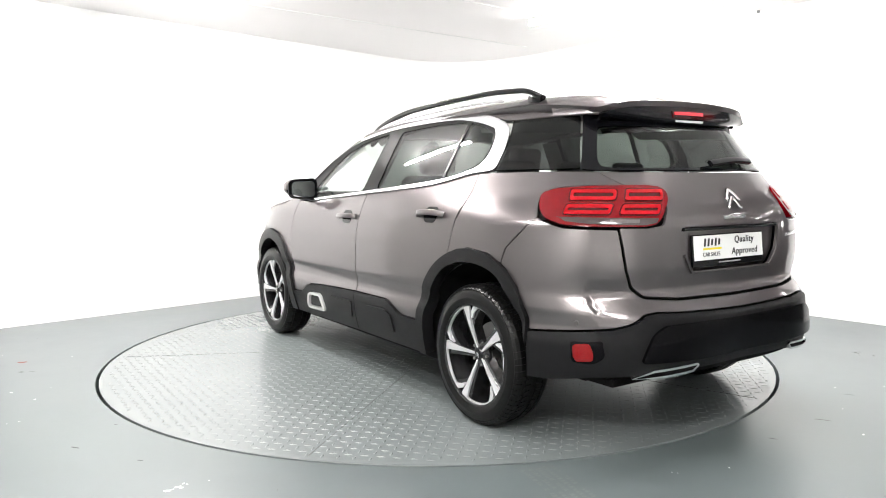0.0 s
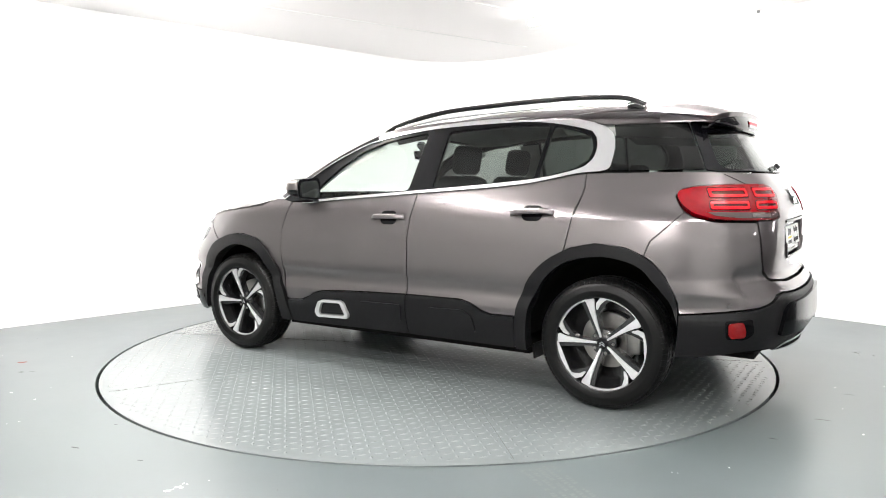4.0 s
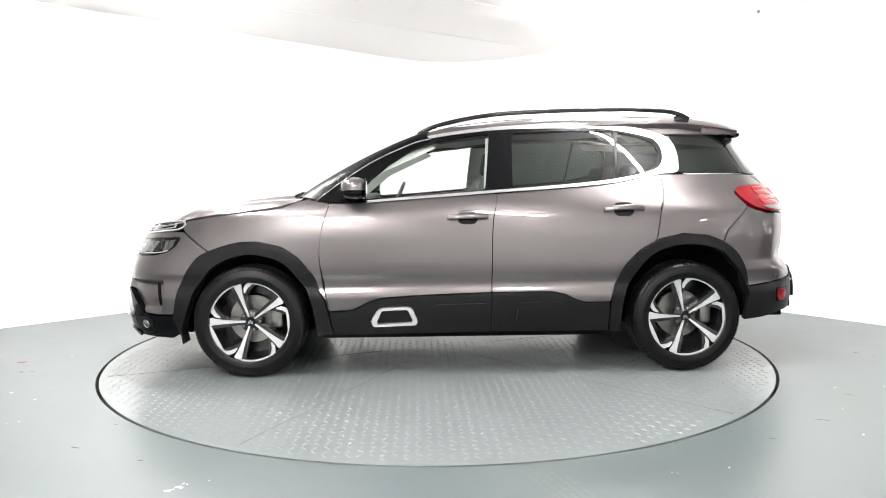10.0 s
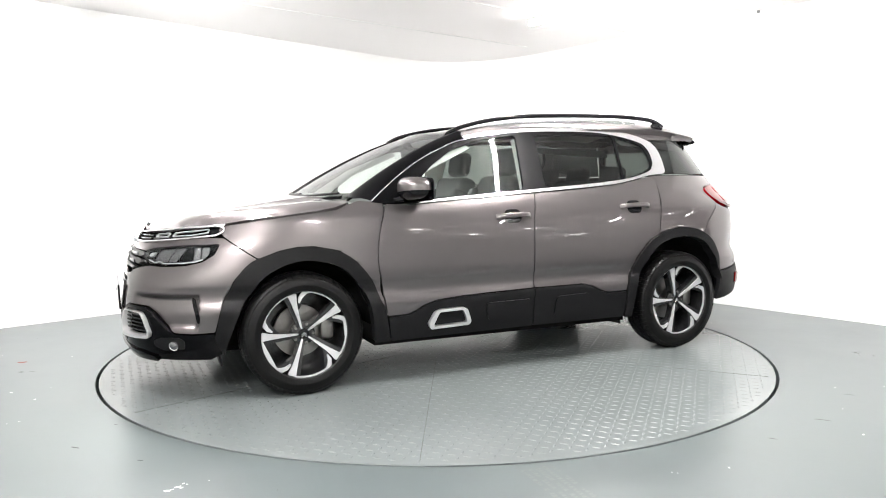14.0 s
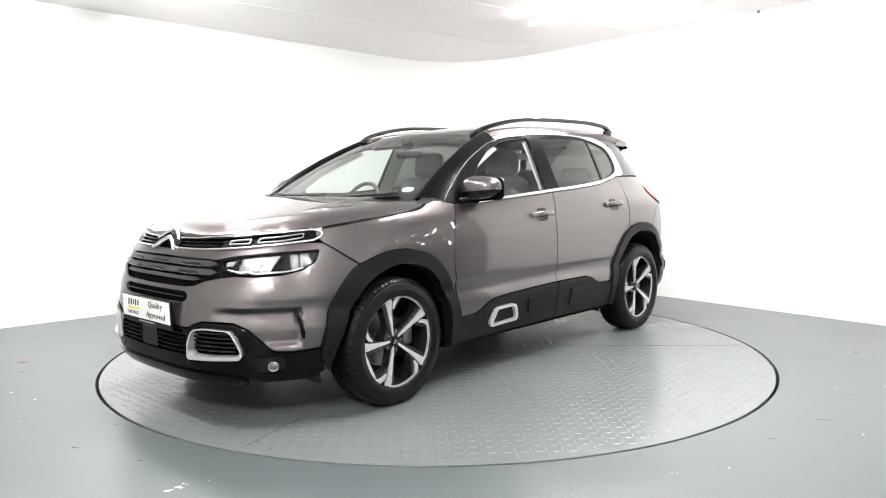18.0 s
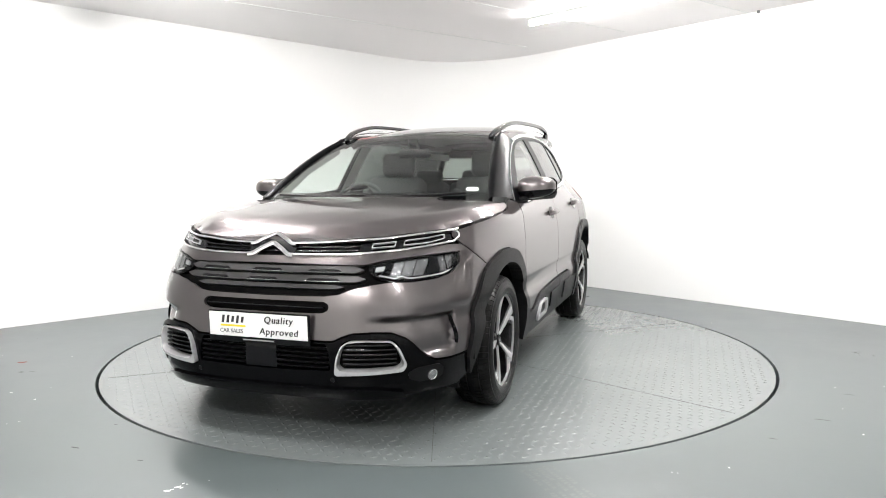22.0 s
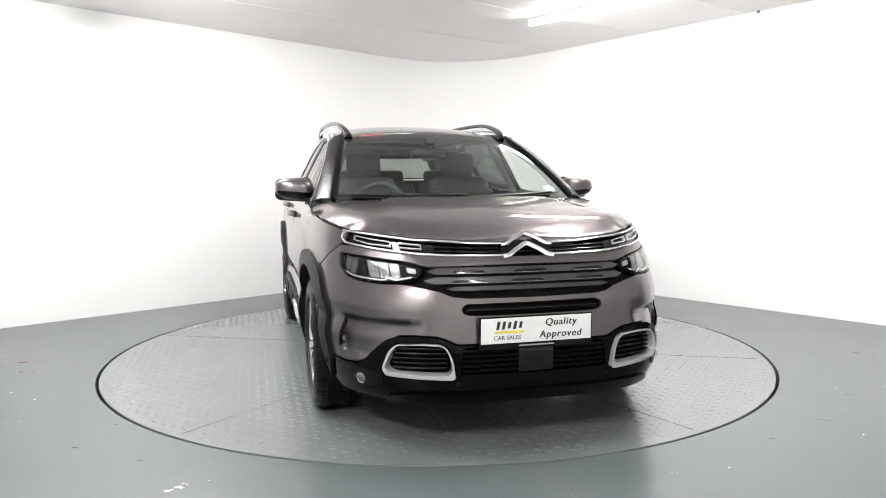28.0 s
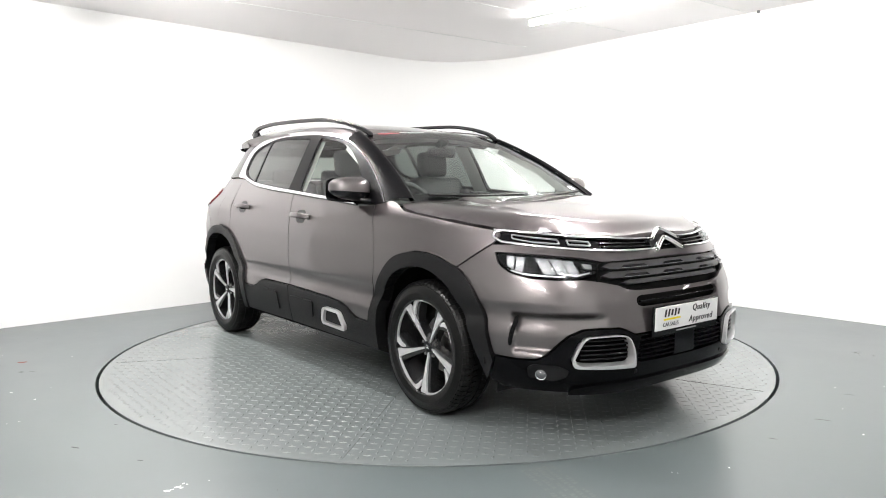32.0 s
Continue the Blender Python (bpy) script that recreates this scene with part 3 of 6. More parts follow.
def mirrored_rear(half):
    return half + [(2 * QT - a, b) for a, b in half[::-1] if abs(a - QT) > 1e-6]


def both(make):
    """Build on the car's left, then on its right."""
    for mirror in (False, True):
        make(mirror)


def hull_band(name, pts, width, material, parent, off=0.004, thick=0.006, mirror=False, label="", n=6):
    """A strip that follows the hull along outline points."""
    pts3 = spline([(a, b, 0) for a, b in pts], n)
    path, ups = [], []
    for v in pts3:
        p, nn = hull_frame(v.x, v.y)
        p = p + nn * off
        if mirror:
            p, nn = Vector((p.x, -p.y, p.z)), Vector((nn.x, -nn.y, nn.z))
        path.append(p)
        ups.append(nn)
    bm = sweep_bm(path, rrect(width / 2, thick / 2, min(width, thick) * 0.35, 2), up=ups)
    return part(name, bm, material, parent, label, smooth=True)


ARCH_F_OUT = "s 0.848 0.265, s 0.875 0.389, s 0.918 0.514, s 0.968 0.639, s 1.054 0.745, s 1.160 0.816, s 1.305 0.846, s 1.400 0.845, s 1.493 0.828, s 1.648 0.769, s 1.734 0.679, s 1.799 0.558, s 1.832 0.430, s 1.845 0.365"
ARCH_F_IN = "s 1.790 0.265, s 1.745 0.416, s 1.680 0.562, s 1.575 0.689, s 1.437 0.755, s 1.300 0.763, s 1.150 0.715, s 1.050 0.610, s 0.985 0.478, s 0.950 0.265"
ARCH_R_OUT = "s -0.869 0.268, s -0.876 0.450, s -0.902 0.555, s -0.960 0.677, s -1.060 0.780, s -1.193 0.850, s -1.327 0.878, s -1.494 0.863, s -1.621 0.802, s -1.696 0.720, s -1.741 0.623, s -1.757 0.536"
ARCH_R_IN = "s -1.757 0.480, s -1.735 0.540, s -1.685 0.640, s -1.580 0.755, s -1.438 0.803, s -1.270 0.800, s -1.130 0.745, s -1.030 0.640, s -0.978 0.540, s -0.952 0.451, s -0.938 0.268"
DOOR_BOTTOM = "s 0.874 0.415, s 0.742 0.419, s 0.690 0.440, s 0.640 0.468, s 0.563 0.491, s 0.386 0.505, s 0.175 0.513, s -0.132 0.521"

M_ = M_PAINT


def lower_side(mirror):
    kw = dict(mirror=mirror)
    skin("front_door", M_, car, hull_frame, hp("s 0.862 1.080, s 0.668 1.070, s 0.386 1.092, s 0.105 1.111, s -0.172 1.131, s -0.160 1.055, s -0.143 0.969, s -0.136 0.867, s -0.134 0.700, s -0.132 0.521, s 0.175 0.513, s 0.386 0.505, s 0.563 0.491, s 0.640 0.468, s 0.690 0.440, s 0.742 0.419, s 0.874 0.415, s 0.899 0.550, s 0.917 0.657, s 0.929 0.763, s 0.924 0.868, s 0.904 0.955, s 0.876 1.042"), step=0.02, **kw)
    skin("rear_door", M_, car, hull_frame, hp("s -0.172 1.131, s -0.521 1.153, s -0.834 1.179, s -1.009 1.206, s -1.140 1.232, s -1.223 1.245, s -1.231 1.170, s -1.219 1.101, s -1.188 0.983, s -1.166 0.865, s -1.158 0.832, s -1.060 0.780, s -0.960 0.677, s -0.902 0.555, s -0.876 0.454, s -0.719 0.453, s -0.657 0.470, s -0.588 0.505, s -0.519 0.522, s -0.132 0.521, s -0.136 0.867, s -0.143 0.969, s -0.160 1.055"), step=0.02, **kw)
    skin("front_door_cladding", M_CLAD, car, hull_frame, hp("s 0.874 0.413, s 0.742 0.417, s 0.690 0.438, s 0.640 0.466, s 0.563 0.489, s 0.386 0.503, s 0.175 0.511, s -0.132 0.519, s -0.125 0.412, s -0.132 0.272, s 0.848 0.262"),
         [hp("s 0.621 0.354, s 0.581 0.425, s 0.546 0.437, s 0.387 0.442, s 0.358 0.428, s 0.326 0.352, s 0.337 0.325, s 0.604 0.316")], off=0.012, depth=0.03, **kw)
    skin("rear_door_cladding", M_CLAD, car, hull_frame, hp("s -0.132 0.519, s -0.519 0.520, s -0.588 0.503, s -0.657 0.468, s -0.719 0.451, s -0.872 0.452, s -0.867 0.270, s -0.132 0.272, s -0.125 0.412"), off=0.012, depth=0.03, **kw)
    # padded blocks on the cladding
    skin("side_pad", M_CLAD, car, hull_frame, hp("s 0.232 0.456, s -0.104 0.460, s -0.090 0.343, s 0.212 0.341"), off=0.022, depth=0.014, rad=0.03, **kw)
    skin("side_pad", M_CLAD, car, hull_frame, hp("s -0.290 0.460, s -0.537 0.468, s -0.606 0.432, s -0.625 0.331, s -0.278 0.329"), off=0.022, depth=0.014, rad=0.03, **kw)
    ring = hp("s 0.621 0.354, s 0.581 0.425, s 0.546 0.439, s 0.387 0.443, s 0.358 0.430, s 0.326 0.352, s 0.337 0.325, s 0.604 0.316")
    hole = hp("s 0.579 0.350, s 0.550 0.412, s 0.540 0.417, s 0.400 0.421, s 0.390 0.417, s 0.363 0.360, s 0.368 0.345, s 0.574 0.337")
    skin("side_pad_frame", M_SILVER, car, hull_frame, ring, [hole], off=0.026, depth=0.03, rad=0.02, step=0.02, label="silver frame round a side pad", **kw)
    skin("side_pad", M_CLAD, car, hull_frame, hole, off=0.012, depth=0.01, rad=0.02, **kw)
    skin("fender", M_, car, hull_frame, hp("s 1.788 0.966, s 1.626 0.992, s 1.466 1.014, s 1.278 1.036, s 1.152 1.052, s 1.090 1.080, s 1.020 1.100, s 0.940 1.094, s 0.868 1.080, s 0.876 1.042, s 0.904 0.955, s 0.924 0.868, s 0.929 0.763, s 0.917 0.657, s 0.899 0.550, s 0.874 0.415, s 0.918 0.514, s 0.968 0.639, s 1.054 0.745, s 1.160 0.816, s 1.305 0.846, s 1.400 0.845, s 1.493 0.828, s 1.610 0.786, s 1.775 0.905, s 1.800 0.940"), **kw)
    skin("quarter_panel", M_, car, hull_frame, hp("s -1.223 1.245, s -1.328 1.246, s -1.600 1.248, s -1.858 1.245, s -1.955 1.180, s -1.800 1.174, s -1.728 1.158, s -1.702 1.126, s -1.728 1.085, s -1.762 1.045, s -1.684 0.964, s -1.613 0.897, s -1.585 0.822, s -1.494 0.863, s -1.327 0.878, s -1.193 0.850, s -1.158 0.832, s -1.166 0.865, s -1.188 0.983, s -1.219 1.101, s -1.231 1.170"), **kw)
    skin("front_arch", M_CLAD, car, hull_frame, flow(hp(ARCH_F_OUT)) + flow(hp(ARCH_F_IN)), off=0.020, depth=0.07, step=0.025, rad=0, **kw)
    skin("rear_arch", M_CLAD, car, hull_frame, flow(hp(ARCH_R_OUT)) + flow(hp(ARCH_R_IN)), off=0.020, depth=0.07, step=0.025, rad=0, **kw)
    # ---- greenhouse
    skin("window_trim", M_CHROME, car, hull_frame, flow(hp("s 0.261 1.493, s 0.043 1.528, s -0.247 1.557, s -0.537 1.572, s -0.862 1.571, s -1.075 1.551, s -1.190 1.526, s -1.275 1.496, s -1.332 1.450, s -1.352 1.380, s -1.351 1.309, s -1.328 1.256, s -1.186 1.243, s -1.009 1.208, s -0.834 1.181, s -0.521 1.155, s -0.174 1.133, s 0.105 1.113, s 0.386 1.094, s 0.668 1.072"), 3) + flow(hp("s 0.670 1.086, s 0.387 1.110, s 0.105 1.130, s -0.174 1.150, s -0.522 1.175, s -0.835 1.202, s -1.011 1.226, s -1.153 1.259, s -1.215 1.285, s -1.248 1.327, s -1.253 1.399, s -1.226 1.455, s -1.105 1.502, s -0.894 1.537, s -0.679 1.545, s -0.247 1.534, s 0.043 1.507, s 0.242 1.476"), 3), off=0.010, depth=0.02, step=0.02, gap=0.0, rad=0, label="satin chrome window surround", **kw)
    wf = hp("s 0.715 1.098, s 0.630 1.205, s 0.505 1.312, s 0.355 1.408, s 0.200 1.460, s 0.042 1.489, s -0.140 1.512, s -0.098 1.152, s 0.105 1.136, s 0.387 1.113")
    wr = hp("s -0.285 1.512, s -0.679 1.531, s -0.955 1.525, s -0.925 1.212, s -0.522 1.180, s -0.268 1.162")
    wq = hp("s -0.975 1.522, s -1.105 1.492, s -1.200 1.455, s -1.235 1.390, s -1.225 1.320, s -1.150 1.270, s -0.945 1.215")
    skin("window_frame", M_PILLAR, car, hull_frame, hp("s 0.955 1.088, s 0.850 1.170, s 0.740 1.250, s 0.600 1.338, s 0.450 1.410, s 0.300 1.468, s 0.242 1.478, s 0.043 1.509, s -0.247 1.536, s -0.679 1.547, s -0.894 1.539, s -1.105 1.504, s -1.228 1.457, s -1.255 1.399, s -1.250 1.327, s -1.217 1.283, s -1.153 1.257, s -1.011 1.224, s -0.835 1.200, s -0.522 1.173, s -0.174 1.148, s 0.105 1.128, s 0.387 1.108, s 0.670 1.084, s 0.860 1.080"), [wf, wr, wq], off=0.004, depth=0.02, step=0.025, gap=0.0, rad=0.03, **kw)
    skin("front_side_window", M_GLASS, car, hull_frame, wf, off=0.0, depth=0.0, gap=-0.004, **kw)
    skin("rear_side_window", M_PRIVACY, car, hull_frame, wr, off=0.0, depth=0.0, gap=-0.004, label="dark tinted rear side window", **kw)
    skin("rear_vent_window", M_PRIVACY, car, hull_frame, wq, off=0.0, depth=0.0, gap=-0.004, label="small dark tinted fixed window", **kw)
    skin("quarter_window", M_DEEPTINT, car, hull_frame, hp("s -1.320 1.508, s -1.690 1.510, s -1.815 1.252, s -1.330 1.252, s -1.353 1.309, s -1.354 1.380, s -1.340 1.450"), off=0.004, depth=0.01, label="dark tinted rear quarter window", **kw)
    skin("rear_pillar", M_GLOSSBLACK, car, hull_frame, hp("s -1.694 1.511, r 0.462 1.520, r 0.520 1.430, r 0.575 1.335, r 0.622 1.250, s -1.819 1.252"), off=0.004, depth=0.01, **kw)
    skin("cantrail", M_, car, hull_frame, hp("s 0.261 1.496, s 0.043 1.531, s -0.247 1.560, s -0.537 1.575, s -0.862 1.574, s -1.075 1.554, s -1.190 1.529, s -1.275 1.512, s -1.690 1.513, s -1.760 1.513, s -1.740 1.558, s -1.500 1.575, s -1.000 1.585, s -0.600 1.586, s -0.200 1.578, s 0.100 1.556, s 0.250 1.525"), off=0.0, depth=0.01, gap=0.0, **kw)


both(lower_side)

# ---- nose
HEAD = "f 0.480 0.830, f 0.540 0.842, f 0.596 0.849, f 0.697 0.860, s 1.800 0.869, s 1.830 0.815, s 1.890 0.778, s 1.978 0.757, f 0.660 0.749, f 0.578 0.756, f 0.520 0.772, f 0.485 0.800"
half = hp("f 0 0.866, f 0.259 0.866, f 0.386 0.868, f 0.516 0.876, f 0.655 0.892, s 1.850 0.907, s 1.775 0.905, s 1.610 0.786, s 1.648 0.769, s 1.734 0.679, s 1.799 0.558, s 1.832 0.430, s 1.842 0.392, s 1.960 0.385, s 2.040 0.390, f 0.737 0.414, f 0.708 0.457, f 0.666 0.503, f 0.612 0.530, f 0.534 0.533, f 0.446 0.529, f 0.396 0.511, f 0.359 0.492, f 0 0.492")
up_hole = mirrored_front(hp("f 0 0.829, f 0.462 0.823, f 0.540 0.842, f 0.596 0.849, f 0.697 0.860, s 1.800 0.869, s 1.830 0.815, s 1.890 0.778, s 1.978 0.757, f 0.660 0.749, f 0.578 0.752, f 0.500 0.740, f 0.422 0.722, f 0.372 0.701, f 0.310 0.693, f 0 0.689"))
slot = mirrored_front(hp("f 0 0.663, f 0.310 0.664, f 0.332 0.651, f 0.327 0.627, f 0.297 0.618, f 0 0.616"))
Q_SCOOP0, Q_SCOOP1 = to_q("f", 0.50, 0.5)[0], to_q("s", 1.935, 0.5)[0]


def scoop(q, z):
    """Depth of the hollow in each bumper corner."""
    a = min(max((abs(q) - Q_SCOOP0) / 0.16, 0), 1) * min(max((Q_SCOOP1 + 0.012 - abs(q)) / 0.016, 0), 1)
    b = min(max((0.597 - z) / 0.016, 0), 1) * min(max((z - 0.398) / 0.03, 0), 1)
    return 0.030 * (a * a * (3 - 2 * a)) * (b * b * (3 - 2 * b))


def bumper_frame(q, z):
    def at(a, b):
        p, n = hull_frame(a, b)
        return p - n * scoop(a, b)
    p, n0 = hull_frame(q, z)
    if scoop(q, z) + scoop(q + 0.02, z) + scoop(q - 0.02, z) + scoop(q, z + 0.02) + scoop(q, z - 0.02) < 1e-6:
        return p, n0
    e = 0.004
    n = (at(q + e, z) - at(q - e, z)).cross(at(q, z + e) - at(q, z - e)).normalized()
    return at(q, z), (n if n.dot(n0) > 0 else -n)


skin("front_bumper", M_, car, bumper_frame, mirrored_front(half), [up_hole, slot], step=0.021)
low_half = hp("f 0 0.490, f 0.359 0.490, f 0.396 0.509, f 0.446 0.527, f 0.534 0.531, f 0.612 0.528, f 0.666 0.501, f 0.708 0.455, f 0.737 0.412, s 2.040 0.388, s 1.960 0.383, s 1.842 0.390, s 1.800 0.270, s 1.860 0.235, f 0.620 0.232, f 0.384 0.240, f 0 0.245")
rings_out = hp("f 0.366 0.352, f 0.376 0.424, f 0.402 0.481, f 0.433 0.499, f 0.509 0.502, f 0.612 0.498, f 0.640 0.464, f 0.664 0.388, f 0.648 0.356, f 0.509 0.346, f 0.378 0.340")
lowgr = mirrored_front(hp("f 0 0.478, f 0.325 0.478, f 0.338 0.437, f 0.345 0.362, f 0 0.355"))
skin("lower_bumper", M_SEMI, car, hull_frame, mirrored_front(low_half), [lowgr, rings_out, [(-a, b) for a, b in rings_out]], off=0.004, depth=0.03, step=0.03)
skin("chin", M_SEMI, car, hull_frame, mirrored_front(hp("f 0 0.284, f 0.400 0.284, f 0.560 0.280, f 0.640 0.262, f 0.640 0.226, f 0 0.226")), off=0.016, depth=0.05, rad=0.02)


def nose_side(mirror):
    kw = dict(mirror=mirror)
    skin("corner_slot", M_SEMI, car, hull_frame, hp("s 1.949 0.588, s 1.936 0.580, s 1.917 0.470, s 1.921 0.444, s 1.932 0.448, s 1.951 0.560"), off=0.002, depth=0.006, step=0.015, rad=0.008, gap=0.0, **kw)
    hole = hp("f 0.384 0.386, f 0.397 0.448, f 0.422 0.486, f 0.509 0.492, f 0.606 0.489, f 0.629 0.452, f 0.650 0.392, f 0.632 0.374, f 0.509 0.368, f 0.400 0.366")
    skin("vent_frame", M_SILVER, car, hull_frame, rings_out, [hole], off=0.022, depth=0.05, step=0.015, rad=0.02, label="silver frame of the bumper vent", **kw)
    for k in range(5):
        z = 0.392 + 0.021 * k
        hull_band("vent_slat", hp(f"f 0.405 {z}, f 0.520 {z}, f 0.630 {z}"), 0.010, M_GLOSSBLACK, car, off=-0.012, thick=0.02, mirror=mirror, n=4)
    # headlamp: dark tray, lens, reflector blocks
    h = hp(HEAD)
    lamp_ob = skin("headlamp", M_SEMI, car, hull_frame, h, off=-0.022, depth=0.02, step=0.02, label="clear-lensed headlamp with dark tray", **kw)
    skin("lens", M_LENS, lamp_ob, hull_frame, h, off=0.004, depth=0.022, step=0.02, **kw)
    for k in range(3):
        y = 0.585 + 0.043 * k
        zt, zb = 0.838 + 0.0045 * k, 0.776 + 0.001 * k
        skin("reflector", M_TRAY, lamp_ob, hull_frame, hp(f"f {y} {zt}, f {y + 0.039} {zt + 0.004}, f {y + 0.033} {zb}, f {y - 0.006} {zb}"), off=-0.014 + 0.003 * (k % 2), depth=0.008, step=0.01, rad=0.008, gap=0.0, **kw)
    for txt in ("s 1.930 0.852, s 1.895 0.854, s 1.905 0.792, s 1.938 0.782", "s 1.888 0.854, s 1.850 0.858, s 1.866 0.812, s 1.898 0.794"):
        skin("reflector", M_TRAY, lamp_ob, hull_frame, hp(txt), off=-0.014, depth=0.008, step=0.01, rad=0.006, gap=0.0, **kw)
    skin("inner_block", M_GREYBLOCK, lamp_ob, hull_frame, hp("f 0.512 0.822, f 0.556 0.828, f 0.552 0.800, f 0.512 0.796"), off=-0.010, depth=0.01, step=0.02, rad=0.008, **kw)
    for txt in ("s 1.945 0.860, s 1.922 0.862, s 1.945 0.770, s 1.965 0.766",):
        skin("divider", M_GLOSSBLACK, lamp_ob, hull_frame, hp(txt), off=-0.006, depth=0.014, step=0.02, rad=0.006, **kw)
    hull_band("light_guide", hp("f 0.535 0.782, f 0.575 0.774, f 0.600 0.768, f 0.625 0.776, f 0.650 0.767, f 0.690 0.768, s 1.945 0.776, s 1.890 0.790"), 0.008, M_BRIGHT, lamp_ob, off=-0.008, mirror=mirror, n=5)
    # day lamp between the chrome strips
    skin("day_lamp", M_GLOSSBLACK, car, hull_frame, hp("f 0.420 0.925, f 0.519 0.932, f 0.660 0.949, s 1.790 0.965, s 1.765 0.940, s 1.800 0.918, f 0.655 0.897, f 0.516 0.881, f 0.420 0.874"), off=-0.012, depth=0.02, step=0.02, **kw)
    for txt in ("f 0.475 0.917, f 0.570 0.927, f 0.570 0.903, f 0.475 0.896", "f 0.600 0.930, f 0.680 0.940, s 1.840 0.952, s 1.850 0.930, f 0.690 0.914, f 0.600 0.906"):
        o = hp(txt)
        skin("day_light_guide", M_LENSWHITE, car, hull_frame, o, [shrunk(o, 0.004)], off=0.004, depth=0.01, step=0.02, rad=0.006, gap=0.0, label="clear white day-light element", **kw)
    # fog lamp in the lower corner, in a gloss black bay with a silver brow
    skin("fog_bay", M_CLAD, car, hull_frame, hp("f 0.660 0.345, f 0.700 0.368, s 2.020 0.372, s 1.990 0.350, f 0.770 0.300, f 0.700 0.290, f 0.665 0.310"), off=0.008, depth=0.006, step=0.02, rad=0.015, **kw)
    p, n = hull_frame(*to_q("f", 0.742, 0.322))
    m = Matrix.Translation(p + n * 0.004) @ n.to_track_quat("Y", "Z").to_matrix().to_4x4()
    if mirror:
        m = Matrix.Diagonal((1, -1, 1, 1)) @ m
    bm = lathe_bm([(0.001, -0.004), (0.016, 0.0), (0.022, 0.006), (0.026, 0.008), (0.028, 0.0), (0.028, -0.02)], 24)
    bmesh.ops.transform(bm, matrix=m, verts=bm.verts)
    bmesh.ops.recalc_face_normals(bm, faces=bm.faces[:])
    part("fog_lamp", bm, M_BRIGHT, car, "round clear fog lamp", smooth=True)
    bm = lathe_bm([(0.001, 0.012), (0.012, 0.011), (0.024, 0.006)], 24)
    bmesh.ops.transform(bm, matrix=m, verts=bm.verts)
    part("fog_lens", bm, M_TRAY, car, smooth=True)
    for y, z in ((0.355, 0.318),):
        p, n = hull_frame(*to_q("f", y, z))
        m = Matrix.Translation(p + n * 0.005) @ n.to_track_quat("Y", "Z").to_matrix().to_4x4()
        if mirror:
            m = Matrix.Diagonal((1, -1, 1, 1)) @ m
        bm = lathe_bm([(0.001, 0.002), (0.010, 0.002), (0.012, -0.002), (0.012, -0.01)], 14)
        bmesh.ops.transform(bm, matrix=m, verts=bm.verts)
        part("parking_sensor", bm, M_CLAD, car, smooth=True)


M_TRAY = mat("lamp_tray", (0.30, 0.30, 0.31), rough=0.2, metal=1.0, vary=0.6, scale=40, bump=0.9, bscale=70)
M_GREYBLOCK = mat("satin_lamp_block", (0.45, 0.45, 0.455), rough=0.35, metal=0.6)
M_LENSWHITE = mat("white_light_guide", (0.34, 0.35, 0.36), rough=0.15, coat=0.8)
both(nose_side)
# upper grille between the chrome strips
skin("upper_grille", M_DARK, car, hull_frame, mirrored_front(hp("f 0 0.925, f 0.258 0.920, f 0.425 0.925, f 0.425 0.876, f 0.259 0.868, f 0 0.866")), off=-0.03, depth=0.01)
for z in (0.886, 0.903):
    hull_band("grille_bar", hp(f"f -0.42 {z + 0.006}, f -0.2 {z}, f 0 {z}, f 0.2 {z}, f 0.42 {z + 0.006}"), 0.009, M_GLOSSBLACK, car, off=-0.008, thick=0.014)
# mid grille: three thick bars with raised bricks
skin("mid_grille", M_DARK, car, hull_frame, mirrored_front(hp("f 0 0.829, f 0.470 0.823, f 0.485 0.800, f 0.505 0.760, f 0.500 0.742, f 0.422 0.722, f 0.372 0.701, f 0.310 0.693, f 0 0.689")), off=-0.035, depth=0.01)
M_GRILLE = mat("grille_grey", (0.032, 0.031, 0.032), rough=0.36, spec=0.4)
for z0, z1, w in ((0.824, 0.792, 0.475), (0.784, 0.752, 0.49), (0.744, 0.722, 0.40)):
    bar = mirrored_front(hp(f"f 0 {z0}, f {w - 0.05} {z0}, f {w} {(z0 + z1) / 2}, f {w - 0.04} {z1}, f 0 {z1}"))
    b = skin("grille_bar", M_GRILLE, car, hull_frame, bar, off=-0.004, depth=0.03, step=0.03, gap=0.002)
    if z0 > 0.75:
        for c in (-0.29, -0.02 if z0 < 0.79 else 0.0, 0.29):
            o = hp(f"f {c - 0.085} {z1 + 0.004}, f {c - 0.066} {z1 + 0.016}, f {c + 0.066} {z1 + 0.016}, f {c + 0.085} {z1 + 0.004}")
            skin("brick", M_GLOSSBLACK, b, hull_frame, o, off=0.001, depth=0.008, step=0.03, gap=0, rad=0.003)
            hull_band("brick_edge", hp(f"f {c - 0.083} {z1 + 0.003}, f {c} {z1 + 0.003}, f {c + 0.083} {z1 + 0.003}"), 0.0016, M_GREYBLOCK, b, off=0.001, thick=0.004, n=4)
# slot under it
skin("bumper_slot", M_DARK, car, hull_frame, slot, off=-0.03, depth=0.01)
hull_band("slot_bar", hp("f -0.31 0.640, f 0 0.640, f 0.31 0.640"), 0.008, M_GLOSSBLACK, car, off=-0.004, thick=0.012)
